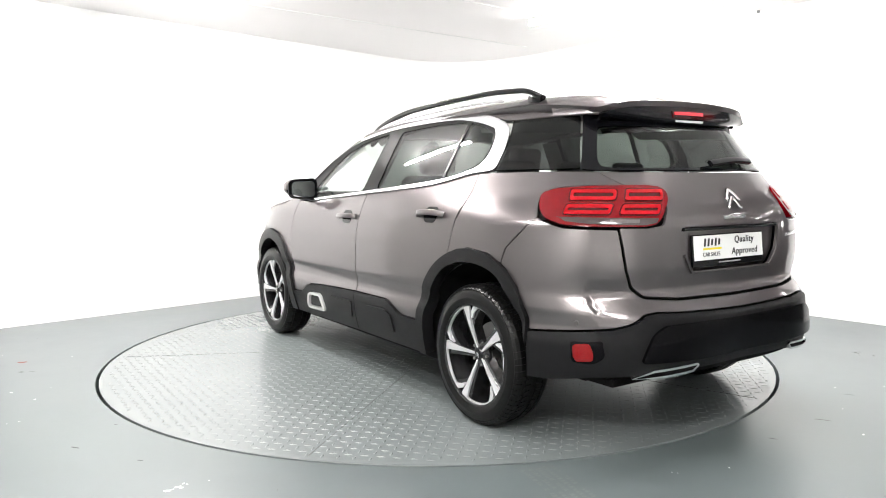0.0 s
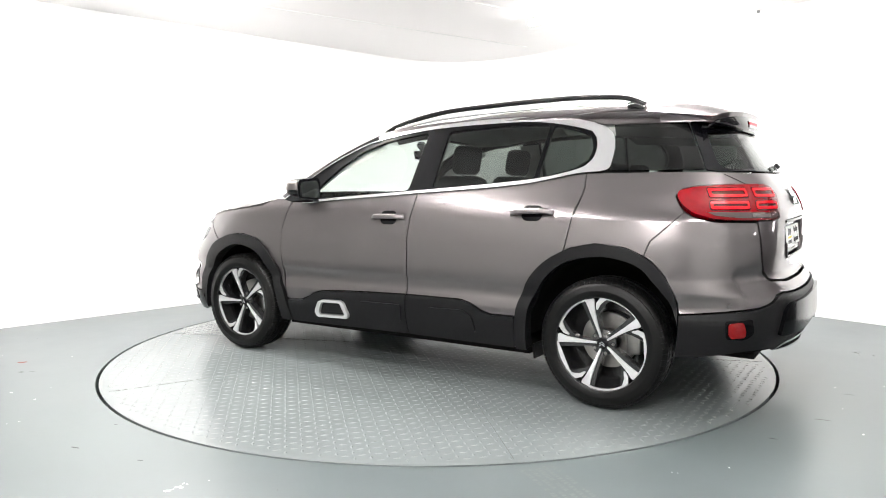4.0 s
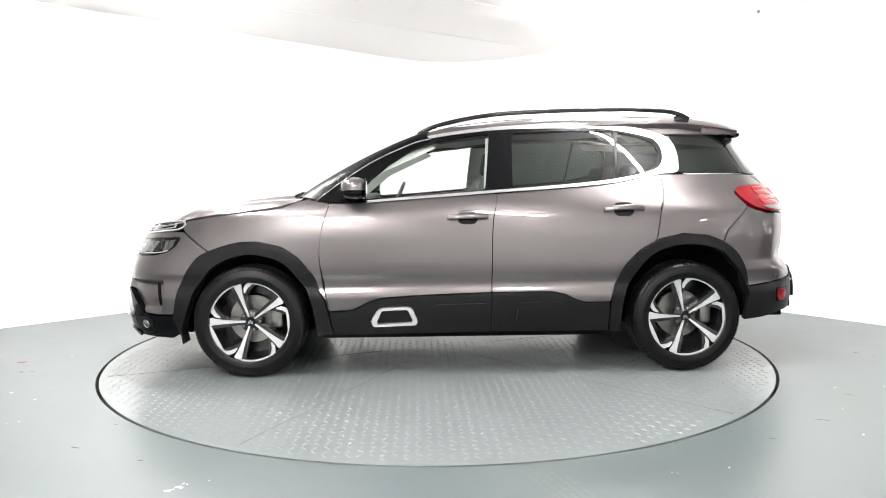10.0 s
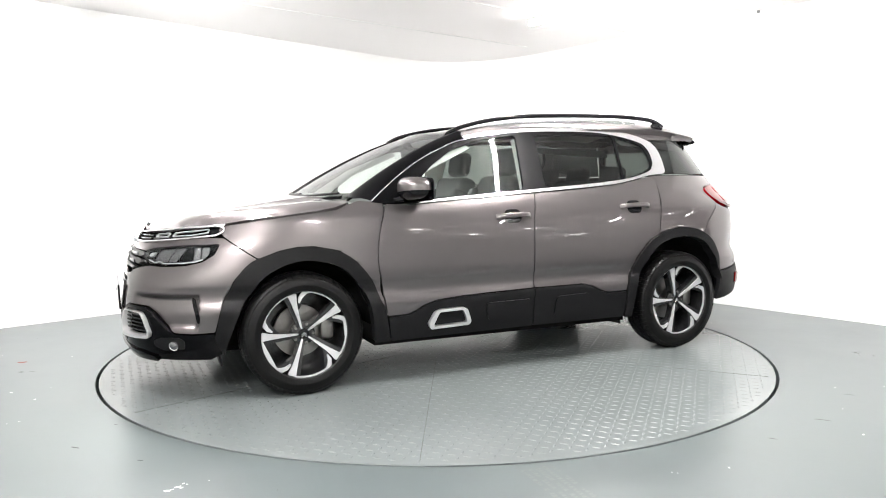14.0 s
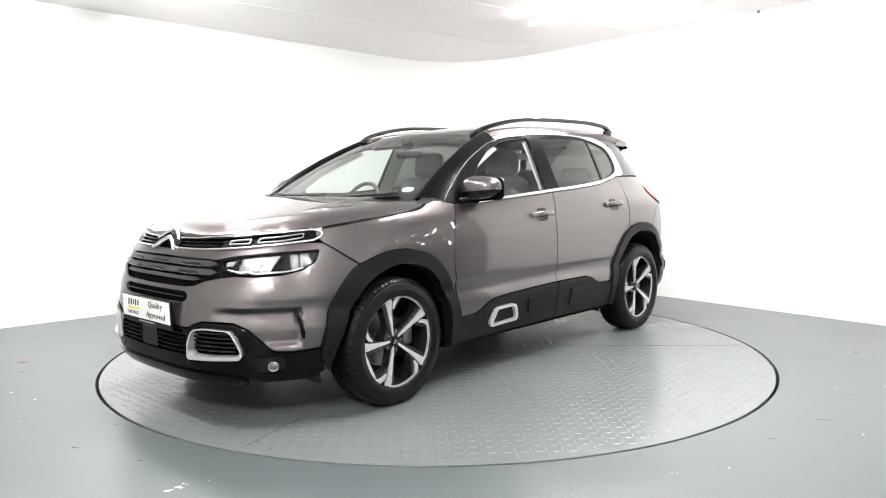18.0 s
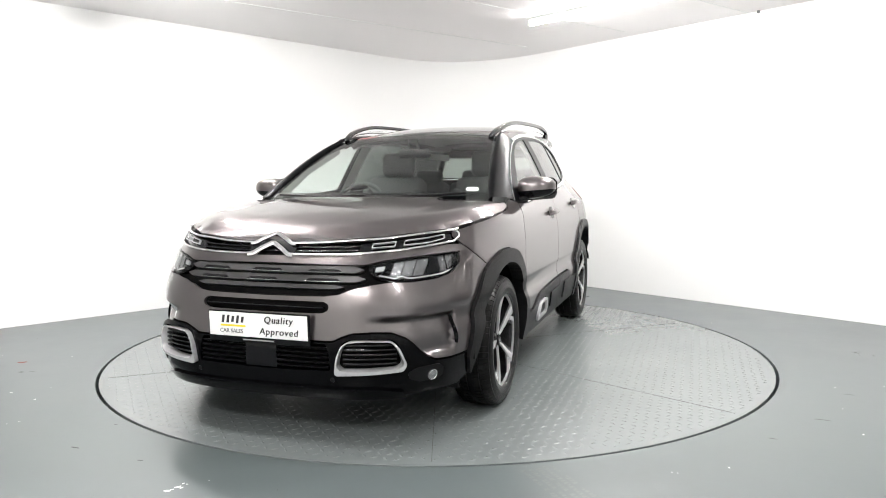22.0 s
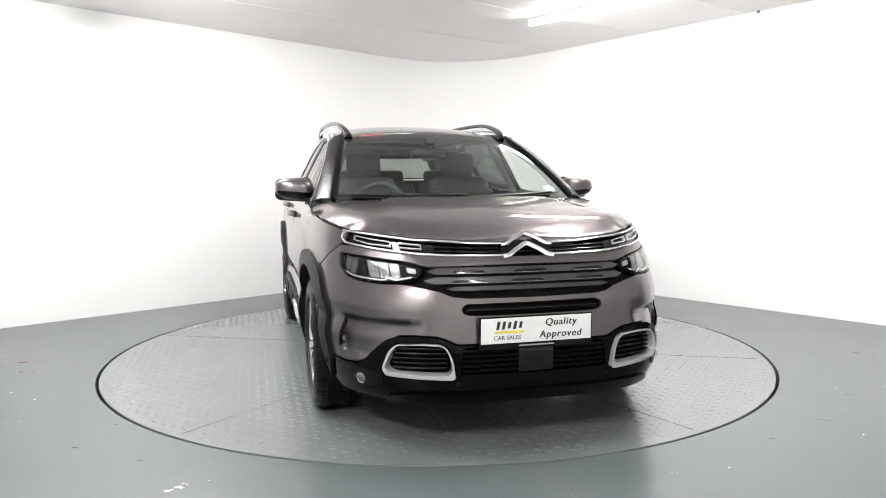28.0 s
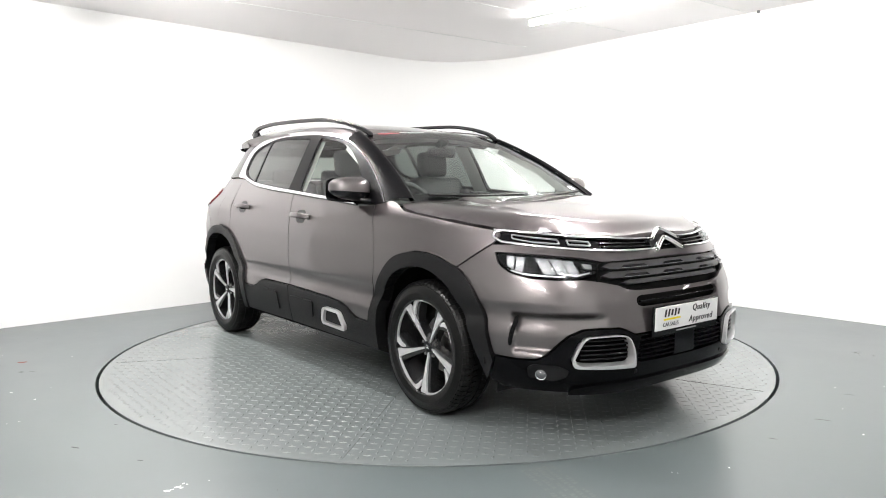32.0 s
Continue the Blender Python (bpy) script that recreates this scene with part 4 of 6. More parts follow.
# low grille
skin("low_grille", M_DARK, car, hull_frame, lowgr, off=-0.04, depth=0.01)
for z in (0.372, 0.394, 0.416, 0.438, 0.460):
    hull_band("low_grille_bar", hp(f"f -0.335 {z}, f 0 {z}, f 0.335 {z}"), 0.007, M_PILLAR, car, off=-0.008, thick=0.02)
skin("sensor_cover", M_GLOSSBLACK, car, hull_frame, mirrored_front(hp("f 0 0.482, f 0.085 0.482, f 0.085 0.358, f 0 0.358")), off=0.004, depth=0.03, rad=0.006)
# chrome strips that rise into the badge chevrons
for name, zs in (("upper_chrome_strip", (0.915, 0.919, 0.929, 0.937, 0.955, 0.970)), ("lower_chrome_strip", (0.866, 0.867, 0.870, 0.878, 0.894, 0.915))):
    ys = (0.117, 0.258, 0.387, 0.519, 0.660, 0.775)
    for s in (1, -1):
        hull_band(name, hp(", ".join(f"f {s * y} {z}" for y, z in zip(ys, zs))), 0.0105, M_BRIGHT, car, off=0.005, thick=0.014)
for s in (False, True):
    hull_band("chrome_tip", hp("s 1.815 0.970, s 1.772 0.958, s 1.776 0.935, s 1.820 0.913"), 0.012, M_BRIGHT, car, off=0.004, thick=0.012, mirror=s)


def chevron(name, top, foot_z, half_w, thick, x_of, parent, m, tag=""):
    """One folded bar of the badge, a plain inverted V with rounded apex."""
    h = top - foot_z
    right = [(half_w * 0.14, top - 0.005), (half_w * 0.48, foot_z + h * 0.50), (half_w * 0.78, foot_z + h * 0.08), (half_w, foot_z)]
    pts = [(-a, b) for a, b in right[::-1]] + [(0, top)] + right
    path = [x_of(p.x, p.y) for p in spline([(a, b, 0) for a, b in pts], 5)]
    bm = sweep_bm(path, rrect(thick / 2, 0.010, 0.005, 2), up=(1, 0, 0.2))
    return part(name, bm, m, parent, tag, smooth=True)


def nose_point(y, z):
    return Vector((float(Xfront_py(y, z)) + 0.012, y, z))


def Xfront_py(y, z):
    n = float(NF(z))
    return XMF + (float(XF(z)) - XMF) * max(1 - min(abs(y) / float(HW(z)), 1) ** n, 0) ** (1 / n)


badge = new("nose_badge")
badge.parent = car
chevron("badge_bar", 0.962, 0.915, 0.122, 0.018, nose_point, badge, M_BRIGHT)
chevron("badge_bar", 0.918, 0.866, 0.122, 0.023, nose_point, badge, M_BRIGHT)
skin("badge_backing", M_GLOSSBLACK, car, hull_frame, mirrored_front(hp("f 0 0.968, f 0.030 0.958, f 0.075 0.938, f 0.125 0.920, f 0.125 0.866, f 0.090 0.872, f 0.040 0.905, f 0 0.922")), off=0.004, depth=0.02, rad=0.004)


# ---- top surfaces, laid out in plan
HOODZ = pchip([0.9, 1.05, 1.2, 1.4, 1.6, 1.8, 1.9, 1.98, 2.05, 2.12, 2.18], [1.110, 1.110, 1.107, 1.090, 1.070, 1.045, 1.026, 1.002, 0.978, 0.952, 0.935])
# the hood's shut line, nose to scuttle: x, y, z
HOOD_EDGE = np.array([tuple(v) for v in spline([(2.150, 0, 0.950), (2.138, 0.13, 0.944), (2.120, 0.258, 0.936), (2.090, 0.387, 0.940), (2.030, 0.519, 0.946), (1.911, 0.655, 0.960), (1.795, 0.752, 0.969), (1.626, 0.828, 0.998), (1.466, 0.864, 1.018), (1.278, 0.882, 1.040), (1.160, 0.876, 1.062), (1.085, 0.842, 1.085)], 10)])
ROOFZ = pchip([-1.95, -1.85, -1.7, -1.5, -1.2, -0.9, -0.6, -0.3, 0.0, 0.2, 0.32], [1.568, 1.600, 1.637, 1.657, 1.668, 1.667, 1.658, 1.635, 1.597, 1.564, 1.538])


def step01(t):
    t = min(max(t, 0.0), 1.0)
    return t * t * (3 - 2 * t)


def hood_z(x, y):
    """A nearly flat top that rolls down to the shut line all round the nose and sides."""
    a = abs(y)
    d = np.hypot(HOOD_EDGE[:, 0] - x, HOOD_EDGE[:, 1] - a)
    w = 1 / (d + 0.01) ** 4
    edge_z, d = float((w * HOOD_EDGE[:, 2]).sum() / w.sum()), float(d.min())
    top = float(HOODZ(x)) - 0.012 * (a / 0.8) ** 2
    # raised middle with a crease each side that fades forwards
    edge = 0.46 + 0.16 * (x - 1.1)
    top += 0.014 * step01((edge - a) / 0.035 + 0.5) * step01((1.95 - x) / 0.7)
    return edge_z + (top - edge_z) * (1 - (1 - min(d / 0.15, 1)) ** 2.1)


def roof_z(x, y):
    w = 0.62 - 0.06 * step01((-1.35 - x) / 0.6) - 0.03 * step01((x + 0.1) / 0.4)
    a = abs(y) / w
    return float(ROOFZ(x)) - 0.040 * a * a - 0.050 * a ** 7


def top_frame(zf):
    def f(x, y):
        e = 0.006
        z = zf(x, y)
        n = Vector((-(zf(x + e, y) - zf(x - e, y)) / (2 * e), -(zf(x, y + e) - zf(x, y - e)) / (2 * e), 1)).normalized()
        return Vector((x, y, z)), n
    return f


def sym(half):
    return half + [(a, -b) for a, b in half[::-1] if abs(b) > 1e-6]


skin("hood", M_PAINT, car, top_frame(hood_z), sym([(2.150, 0), (2.138, 0.13), (2.120, 0.258), (2.090, 0.387), (2.030, 0.519), (1.911, 0.655), (1.795, 0.752), (1.626, 0.828), (1.466, 0.864), (1.278, 0.882), (1.160, 0.876), (1.085, 0.842), (1.050, 0.76), (1.110, 0.60), (1.165, 0.35), (1.185, 0)]), off=0.0, depth=0.02, step=0.035, rad=0.02)
skin("cowl", M_GLOSSBLACK, car, top_frame(lambda x, y: hood_z(x, y) - 0.022), sym([(1.20, 0), (1.18, 0.36), (1.12, 0.62), (1.06, 0.80), (0.93, 0.80), (1.0, 0.6), (1.06, 0.36), (1.08, 0)]), depth=0.01, step=0.05)
skin("roof", M_PAINT, car, top_frame(roof_z), sym([(0.270, 0), (0.262, 0.30), (0.235, 0.50), (0.200, 0.585), (0.0, 0.622), (-0.3, 0.632), (-0.9, 0.632), (-1.3, 0.622), (-1.6, 0.596), (-1.755, 0.570), (-1.830, 0.540), (-1.885, 0.43), (-1.920, 0.25), (-1.928, 0)]), off=0.0, depth=0.042, step=0.045, rad=0.02)
skin("headliner", M_LINER, car, top_frame(lambda x, y: roof_z(x, y) - 0.045), sym([(0.22, 0), (0.20, 0.50), (0.0, 0.58), (-0.9, 0.59), (-1.6, 0.54), (-1.70, 0)]), depth=0.0, step=0.12)


# ---- windscreen and pillars
def screen_edge(v):
    return Vector((1.055 + (0.245 - 1.055) * v, 0.760 + (0.590 - 0.760) * v - 0.02 * v * (1 - v), 1.098 + (1.518 - 1.098) * v + 0.14 * v * (1 - v)))


def screen_pt(u, v):
    e = screen_edge(v)
    c = 1 - u * u
    return Vector((e.x + c * (0.125 * (1 - v) + 0.045 * v), e.y * u, e.z + c * (0.0 * (1 - v) + 0.035 * v)))


def screen_frame(u, v):
    e = 0.01
    p = screen_pt(u, v)
    n = (screen_pt(u + e, v) - screen_pt(u - e, v)).cross(screen_pt(u, v + e) - screen_pt(u, v - e))
    n.normalize()
    return p, (n if n.z > 0 else -n)


sq = [(-1, 0), (1, 0), (1, 1), (-1, 1)]
skin("windscreen", M_WSCREEN, car, screen_frame, sq, depth=0.0, step=0.08, gap=0.0, rad=0, label="clear curved windscreen")
skin("screen_border", M_GLOSSBLACK, car, screen_frame, sq, [[(-0.955, 0.075), (0.955, 0.075), (0.935, 0.955), (-0.935, 0.955)]], off=-0.003, depth=0.004, step=0.06, gap=0.0, rad=0.02)


def front_pillar(mirror):
    verts, faces = [], []
    n = 24
    for i in range(n + 1):
        v = i / n
        e = screen_edge(v)
        inner, nn = screen_frame(0.965, v)
        x2 = 0.945 + (0.235 - 0.945) * v
        # the side frame's upper edge
        z2 = float(PILLAR(x2))
        s, sn = hull_frame(*to_q("s", x2, z2))
        corner = e + (nn + sn) * 0.012
        row = [inner + nn * 0.003, inner.lerp(corner, 0.5) + nn * 0.012, corner, corner.lerp(s, 0.5) + sn * 0.014, s + sn * 0.007]
        verts += row
    for i in range(n):
        for j in range(4):
            a = i * 5 + j
            faces.append((a, a + 1, a + 6, a + 5))
    if mirror:
        verts = [Vector((p.x, -p.y, p.z)) for p in verts]
    else:
        faces = [f[::-1] for f in faces]
    put("front_pillar", verts, faces, M_PILLAR, car)
    path = []
    for i in range(n + 1):
        v = i / n
        x2 = 0.945 + (0.235 - 0.945) * v
        s, sn = hull_frame(*to_q("s", x2, float(PILLAR(x2)) - 0.006))
        p = s + sn * 0.010
        path.append(Vector((p.x, -p.y, p.z)) if mirror else p)
    part("pillar_trim", sweep_bm(path, ellipse(0.004, 0.004, 6)), M_BRIGHT, car, smooth=True)


PILLAR = pchip([0.23, 0.30, 0.45, 0.60, 0.74, 0.85, 0.955], [1.480, 1.466, 1.408, 1.336, 1.248, 1.168, 1.086])
both(front_pillar)


def wiper(pts, label=""):
    path = []
    for u, v in pts:
        p, n = screen_frame(u, v)
        path.append(p + n * 0.016)
    part("wiper", sweep_bm(spline(path, 6), rrect(0.010, 0.006, 0.003, 2), up=(0.4, 0, 1)), M_CLAD, car, smooth=True)


wiper([(-0.85, 0.035), (-0.4, 0.02), (0.05, 0.03)])
wiper([(0.0, 0.01), (0.4, 0.02), (0.8, 0.05)])

# ---- body shell behind the panels, wheel wells and underside
shell = [(0, 0.255)] + flow(hp(ARCH_F_IN)) + flow(hp(ARCH_R_IN))[::-1] + hp("s -1.760 0.330, r 0.3 0.330") + [(QT, 0.33), (QT, 1.05)] + hp("s -1.2 1.06, s 0.0 1.05, s 1.0 1.04, s 1.5 0.985, s 1.75 0.945") + [(0, 0.90)]
both(lambda mirror: skin("body_shell", M_DARK, car, hull_frame, shell, off=-0.045, depth=0.0, step=0.08, gap=0.0, rad=0, mirror=mirror))
for x0, x1, w, z in ((2.05, 1.80, 0.62, 0.25), (1.80, 0.93, 0.56, 0.24), (0.93, -0.92, 0.84, 0.245), (-0.92, -1.78, 0.56, 0.27), (-1.78, -2.08, 0.70, 0.33)):
    part("underbody", box_bm(x0 - x1, 2 * w, 0.03, pose((x0 + x1) / 2, 0, z)), M_DARK, car)


def well(cx, mirror):
    s = -1 if mirror else 1
    verts, faces = [], []
    n = 24
    for i in range(n + 1):
        a = radians(-2 + 184 * i / n)
        for r, y in ((0.05, 0.56), (0.435, 0.56), (0.445, 0.88)):
            verts.append((cx + r * math.cos(a), s * y, 0.36 + r * math.sin(a)))
    for i in range(n):
        for j in range(2):
            k = i * 3 + j
            faces.append((k, k + 1, k + 4, k + 3))
    put("wheel_well", verts, faces, M_DARK, car)


for cx in (1.365, -1.365):
    for s in (False, True):
        well(cx, s)

for x in (1.815, -0.925):
    for y in (-0.735, 0.735):
        part("air_deflector", box_bm(0.012, 0.13, 0.085, pose(x, y, 0.235, 0, 12 if x > 0 else 8, 0), 0.004), M_CLAD, car)

# ---- tail
gate = hp("r 0 1.240, r 0.560 1.240, r 0.598 1.236, r 0.560 1.180, r 0.500 1.174, r 0.455 1.160, r 0.432 1.135, r 0.432 1.075, r 0.465 1.010, r 0.540 0.998, r 0.669 1.000, r 0.655 0.913, r 0.640 0.817, r 0.612 0.742, r 0.561 0.702, r 0.395 0.686, r 0 0.680")
recess = mirrored_rear(hp("r 0 0.993, r 0.362 0.993, r 0.368 0.960, r 0.352 0.870, r 0.300 0.800, r 0.270 0.795, r 0 0.795"))
tailgate = skin("tailgate", M_PAINT, car, hull_frame, mirrored_rear(gate), [recess], step=0.035)
skin("plate_recess", M_PAINT, tailgate, hull_frame, recess, off=-0.030, depth=0.0, gap=-0.01)
hull_band("recess_lip", hp("r -0.345 0.870, r -0.300 0.803, r -0.26 0.792, r 0 0.790, r 0.26 0.792, r 0.300 0.803, r 0.345 0.870"), 0.014, M_PAINT, tailgate, off=0.003, thick=0.012)
hull_band("recess_shade", hp("r -0.35 0.984, r 0 0.984, r 0.35 0.984"), 0.016, M_GLOSSBLACK, tailgate, off=-0.010, thick=0.03)
rb = hp("r 0 0.674, r 0.395 0.680, r 0.565 0.696, r 0.618 0.738, r 0.646 0.817, r 0.661 0.913, r 0.672 0.992, s -1.900 0.998, s -1.810 1.022, s -1.757 1.045, s -1.684 0.964, s -1.613 0.897, s -1.585 0.822, s -1.621 0.802, s -1.696 0.720, s -1.741 0.623, s -1.757 0.541, s -2.023 0.567, r 0.716 0.577, r 0.657 0.596, r 0.600 0.632, r 0.540 0.640, r 0.415 0.632, r 0 0.622")
Q_GROOVE0, Q_GROOVE1 = to_q("s", -1.992, 0.7)[0], to_q("r", 0.52, 0.7)[0]


def groove(q, z):
    """Depth of the hollow in each rear bumper corner: sharp outer edge, fading inwards."""
    q = min(q, 2 * QT - q)
    a = min(max((q - Q_GROOVE0) / 0.014, 0), 1) * min(max((Q_GROOVE1 - q) / 0.20, 0), 1)
    b = min(max((0.775 - z) / 0.05, 0), 1) * min(max((z - 0.592) / 0.06, 0), 1)
    return 0.011 * a * b


def rear_bumper_frame(q, z):
    def at(a, b):
        p, n = hull_frame(a, b)
        return p - n * groove(a, b)
    p, n0 = hull_frame(q, z)
    if groove(q, z) + groove(q + 0.02, z) + groove(q - 0.02, z) + groove(q, z + 0.02) + groove(q, z - 0.02) < 1e-6:
        return p, n0
    e = 0.004
    n = (at(q + e, z) - at(q - e, z)).cross(at(q, z + e) - at(q, z - e)).normalized()
    return at(q, z), (n if n.dot(n0) > 0 else -n)


skin("rear_bumper", M_PAINT, car, rear_bumper_frame, mirrored_rear(rb), step=0.023)
both(lambda mirror: skin("shoulder_panel", M_PAINT, car, hull_frame, hp("r 0.540 1.242, s -1.800 1.244, s -1.780 1.160, r 0.440 1.150"), off=-0.004, depth=0.0, gap=0, rad=0, mirror=mirror))
rl = hp("r 0 0.618, r 0.415 0.628, r 0.540 0.636, r 0.600 0.628, r 0.657 0.592, r 0.716 0.573, s -2.023 0.563, s -1.757 0.537, s -1.735 0.322, s -1.870 0.332, s -2.034 0.362, r 0.640 0.372, r 0.300 0.380, r 0 0.385")
skin("rear_valance", M_CLAD, car, hull_frame, mirrored_rear(rl), off=0.006, depth=0.03, step=0.035)
skin("tow_panel", M_SEMI, car, hull_frame, mirrored_rear(hp("r 0 0.585, r 0.40 0.590, r 0.520 0.588, r 0.575 0.555, r 0.630 0.430, r 0.30 0.425, r 0 0.430")), off=0.026, depth=0.024, rad=0.02, step=0.04)
skin("rear_glass", M_REARGLASS, car, hull_frame, mirrored_rear(hp("r 0 1.452, r 0.440 1.458, r 0.500 1.452, r 0.575 1.300, r 0.590 1.255, r 0.560 1.246, r 0 1.246")), off=0.002, depth=0.0, label="dark tinted rear window")
skin("glass_border", M_GLOSSBLACK, car, hull_frame, mirrored_rear(hp("r 0 1.530, r 0.42 1.532, r 0.49 1.500, r 0.560 1.370, r 0.630 1.250, r 0.600 1.243, r 0 1.243")), [mirrored_rear(hp("r 0 1.446, r 0.435 1.450, r 0.485 1.445, r 0.562 1.300, r 0.572 1.266, r 0.540 1.258, r 0 1.258"))], off=0.004, depth=0.01, rad=0.02)


def spoiler_pt(u, v):
    """Black underside of the roof spoiler: u across (-1 to 1), v from the lip down to the glass."""
    y = 0.545 * u
    lip_x = -1.920 + 0.085 * abs(u) ** 3
    lip = Vector((lip_x, y, roof_z(lip_x, y) - 0.026))
    foot, n = hull_frame(*to_q("r", 0.475 * u, 1.462 + 0.022 * abs(u) ** 3))
    p = lip.lerp(foot + n * 0.012, v)
    return p + Vector((-0.012, 0, -0.010)) * math.sin(math.pi * v)


def spoiler_frame(u, v):
    e = 0.01
    n = (spoiler_pt(u + e, v) - spoiler_pt(u - e, v)).cross(spoiler_pt(u, v + e) - spoiler_pt(u, v - e)).normalized()
    return spoiler_pt(u, v), (n if n.x < 0 else -n)


def spoiler_patch(name, u0, u1, v0, v1, off, material, label=""):
    skin(name, material, car, spoiler_frame, [(u0, v0), (u1, v0), (u1, v1), (u0, v1)], off=off, depth=0.006, step=0.05, gap=0.0, rad=0.02 if name == "brake_light" else 0, label=label)


def spoiler_cheek(mirror):
    """Painted end plate that carries the roof's side down to the quarter window."""
    edge = spline([(-1.56, 0.592, 0), (-1.66, 0.580, 0), (-1.755, 0.566, 0), (-1.830, 0.536, 0), (-1.878, 0.478, 0)], 6)

    def fr(u, v):
        k = min(max(u, 0), 1) * (len(edge) - 1)
        i = min(int(k), len(edge) - 2)
        p, t = edge[i].lerp(edge[i + 1], k - i), (edge[i + 1] - edge[i]).normalized()
        low, high = 1.512 + 0.016 * max(u - 0.75, 0) * 4, roof_z(p.x, p.y) - 0.014
        n = Vector((t.y, -t.x, 0))
        n = n if n.y > 0 else -n
        return Vector((p.x, p.y, low + (high - low) * v)) - n * (0.004 + 0.014 * (1 - v)), (n + Vector((0, 0, 0.05 + 0.9 * v))).normalized()
    skin("spoiler_cheek", M_PAINT, car, fr, [(0, 0), (1, 0), (1, 1), (0, 1)], depth=0.01, step=0.06, gap=0.0, rad=0, mirror=mirror)


both(spoiler_cheek)
skin("spoiler_underside", M_GLOSSBLACK, car, spoiler_frame, [(-1, 0), (1, 0), (1, 1), (-1, 1)], depth=0.01, step=0.05, gap=0.0, rad=0, label="gloss black underside of the roof spoiler")
spoiler_patch("brake_light", -0.30, 0.30, 0.18, 0.55, 0.004, M_REDDARK, "dark red high brake light")
spoiler_patch("sticker", -0.12, 0.28, 0.24, 0.38, 0.007, M_REDSTICK)
spoiler_patch("sticker", -0.14, 0.26, 0.66, 0.80, 0.004, M_STICKER)


def tail_side(mirror):
    kw = dict(mirror=mirror)
    q0, q1 = to_q("r", 0.437, 1.08)[0], to_q("s", -1.705, 1.125)[0]

    def fr(pts):
        return [(q0 + (q1 - q0) * a, b) for a, b in pts]
    o = fr([(0.00, 1.110), (0.015, 1.148), (0.07, 1.170), (0.20, 1.178), (0.60, 1.176), (0.86, 1.166), (0.97, 1.150), (1.0, 1.125), (0.975, 1.080), (0.89, 1.034), (0.74, 1.008), (0.55, 1.001), (0.15, 1.000), (0.05, 1.010), (0.01, 1.050)])
    lampo = skin("tail_lamp", M_REDGLASS, car, hull_frame, o, off=0.010, depth=0.03, step=0.02, rad=0.02, label="red wrap-round tail lamp with ring light guides", **kw)
    skin("lower_lens", M_SMOKE, lampo, hull_frame, fr([(0.045, 1.038), (0.80, 1.042), (0.72, 1.020), (0.54, 1.010), (0.15, 1.006), (0.06, 1.014)]), off=0.012, depth=0.004, step=0.02, rad=0.008, **kw)
    skin("reverse_lens", M_REVERSE, lampo, hull_frame, fr([(0.20, 1.034), (0.42, 1.034), (0.42, 1.014), (0.20, 1.013)]), off=0.014, depth=0.004, step=0.02, rad=0.005, **kw)
    for f0, f1, z0, z1 in ((0.05, 0.37, 1.104, 1.160), (0.42, 0.76, 1.104, 1.160), (0.05, 0.37, 1.046, 1.096), (0.42, 0.76, 1.046, 1.096)):
        q = fr([(f0, z0), (f0, z1), (f1, z1), (f1, z0)])
        skin("dark_field", M_REDDARK, lampo, hull_frame, q, off=0.011, depth=0.002, step=0.02, rad=0.016, gap=0, **kw)
        r1 = shrunk(q, 0.005)
        skin("light_guide", M_REDRING, lampo, hull_frame, r1, [shrunk(r1, 0.0145)], off=0.0135, depth=0.004, step=0.012, rad=0.013, gap=0, **kw)
    # red reflector and its dark bay, exhaust trim
    skin("reflector_bay", M_SEMI, car, hull_frame, hp("s -1.962 0.520, s -2.030 0.520, s -2.075 0.530, s -2.085 0.455, s -2.045 0.420, s -1.965 0.425"), off=0.008, depth=0.004, rad=0.02, step=0.02, **kw)
    skin("reflector", M_REFLEX, car, hull_frame, hp("s -1.972 0.508, s -2.038 0.516, s -2.050 0.470, s -2.046 0.436, s -1.986 0.430, s -1.974 0.450"), off=0.016, depth=0.012, rad=0.018, step=0.02, label="red rear reflector", **kw)
    o = hp("r 0.660 0.368, r 0.575 0.402, r 0.355 0.414, r 0.340 0.402, r 0.372 0.376, r 0.480 0.368")
    skin("exhaust_trim", M_BRIGHT, car, hull_frame, o, [shrunk(o, 0.010)], off=0.022, depth=0.05, step=0.015, rad=0.01, gap=0, label="chrome exhaust trim", **kw)
    skin("exhaust_dark", M_DARK, car, hull_frame, shrunk(o, 0.009), off=0.008, depth=0.002, step=0.02, gap=0, **kw)
    p, n = hull_frame(*to_q("s", -1.978, 0.593))
    m = Matrix.Translation(p + n * 0.002) @ n.to_track_quat("Y", "Z").to_matrix().to_4x4()
    if mirror:
        m = Matrix.Diagonal((1, -1, 1, 1)) @ m
    bm = lathe_bm([(0.001, 0.002), (0.010, 0.002), (0.012, -0.002), (0.012, -0.01)], 14)
    bmesh.ops.transform(bm, matrix=m, verts=bm.verts)
    part("parking_sensor", bm, M_PAINT, car, smooth=True)


M_REVERSE = mat("clear_reverse_lens", (0.10, 0.08, 0.08), rough=0.12, coat=1.0)
both(tail_side)


def tail_point(y, z):
    p, n = hull_frame(*to_q("r", y, z))
    return p + n * 0.012


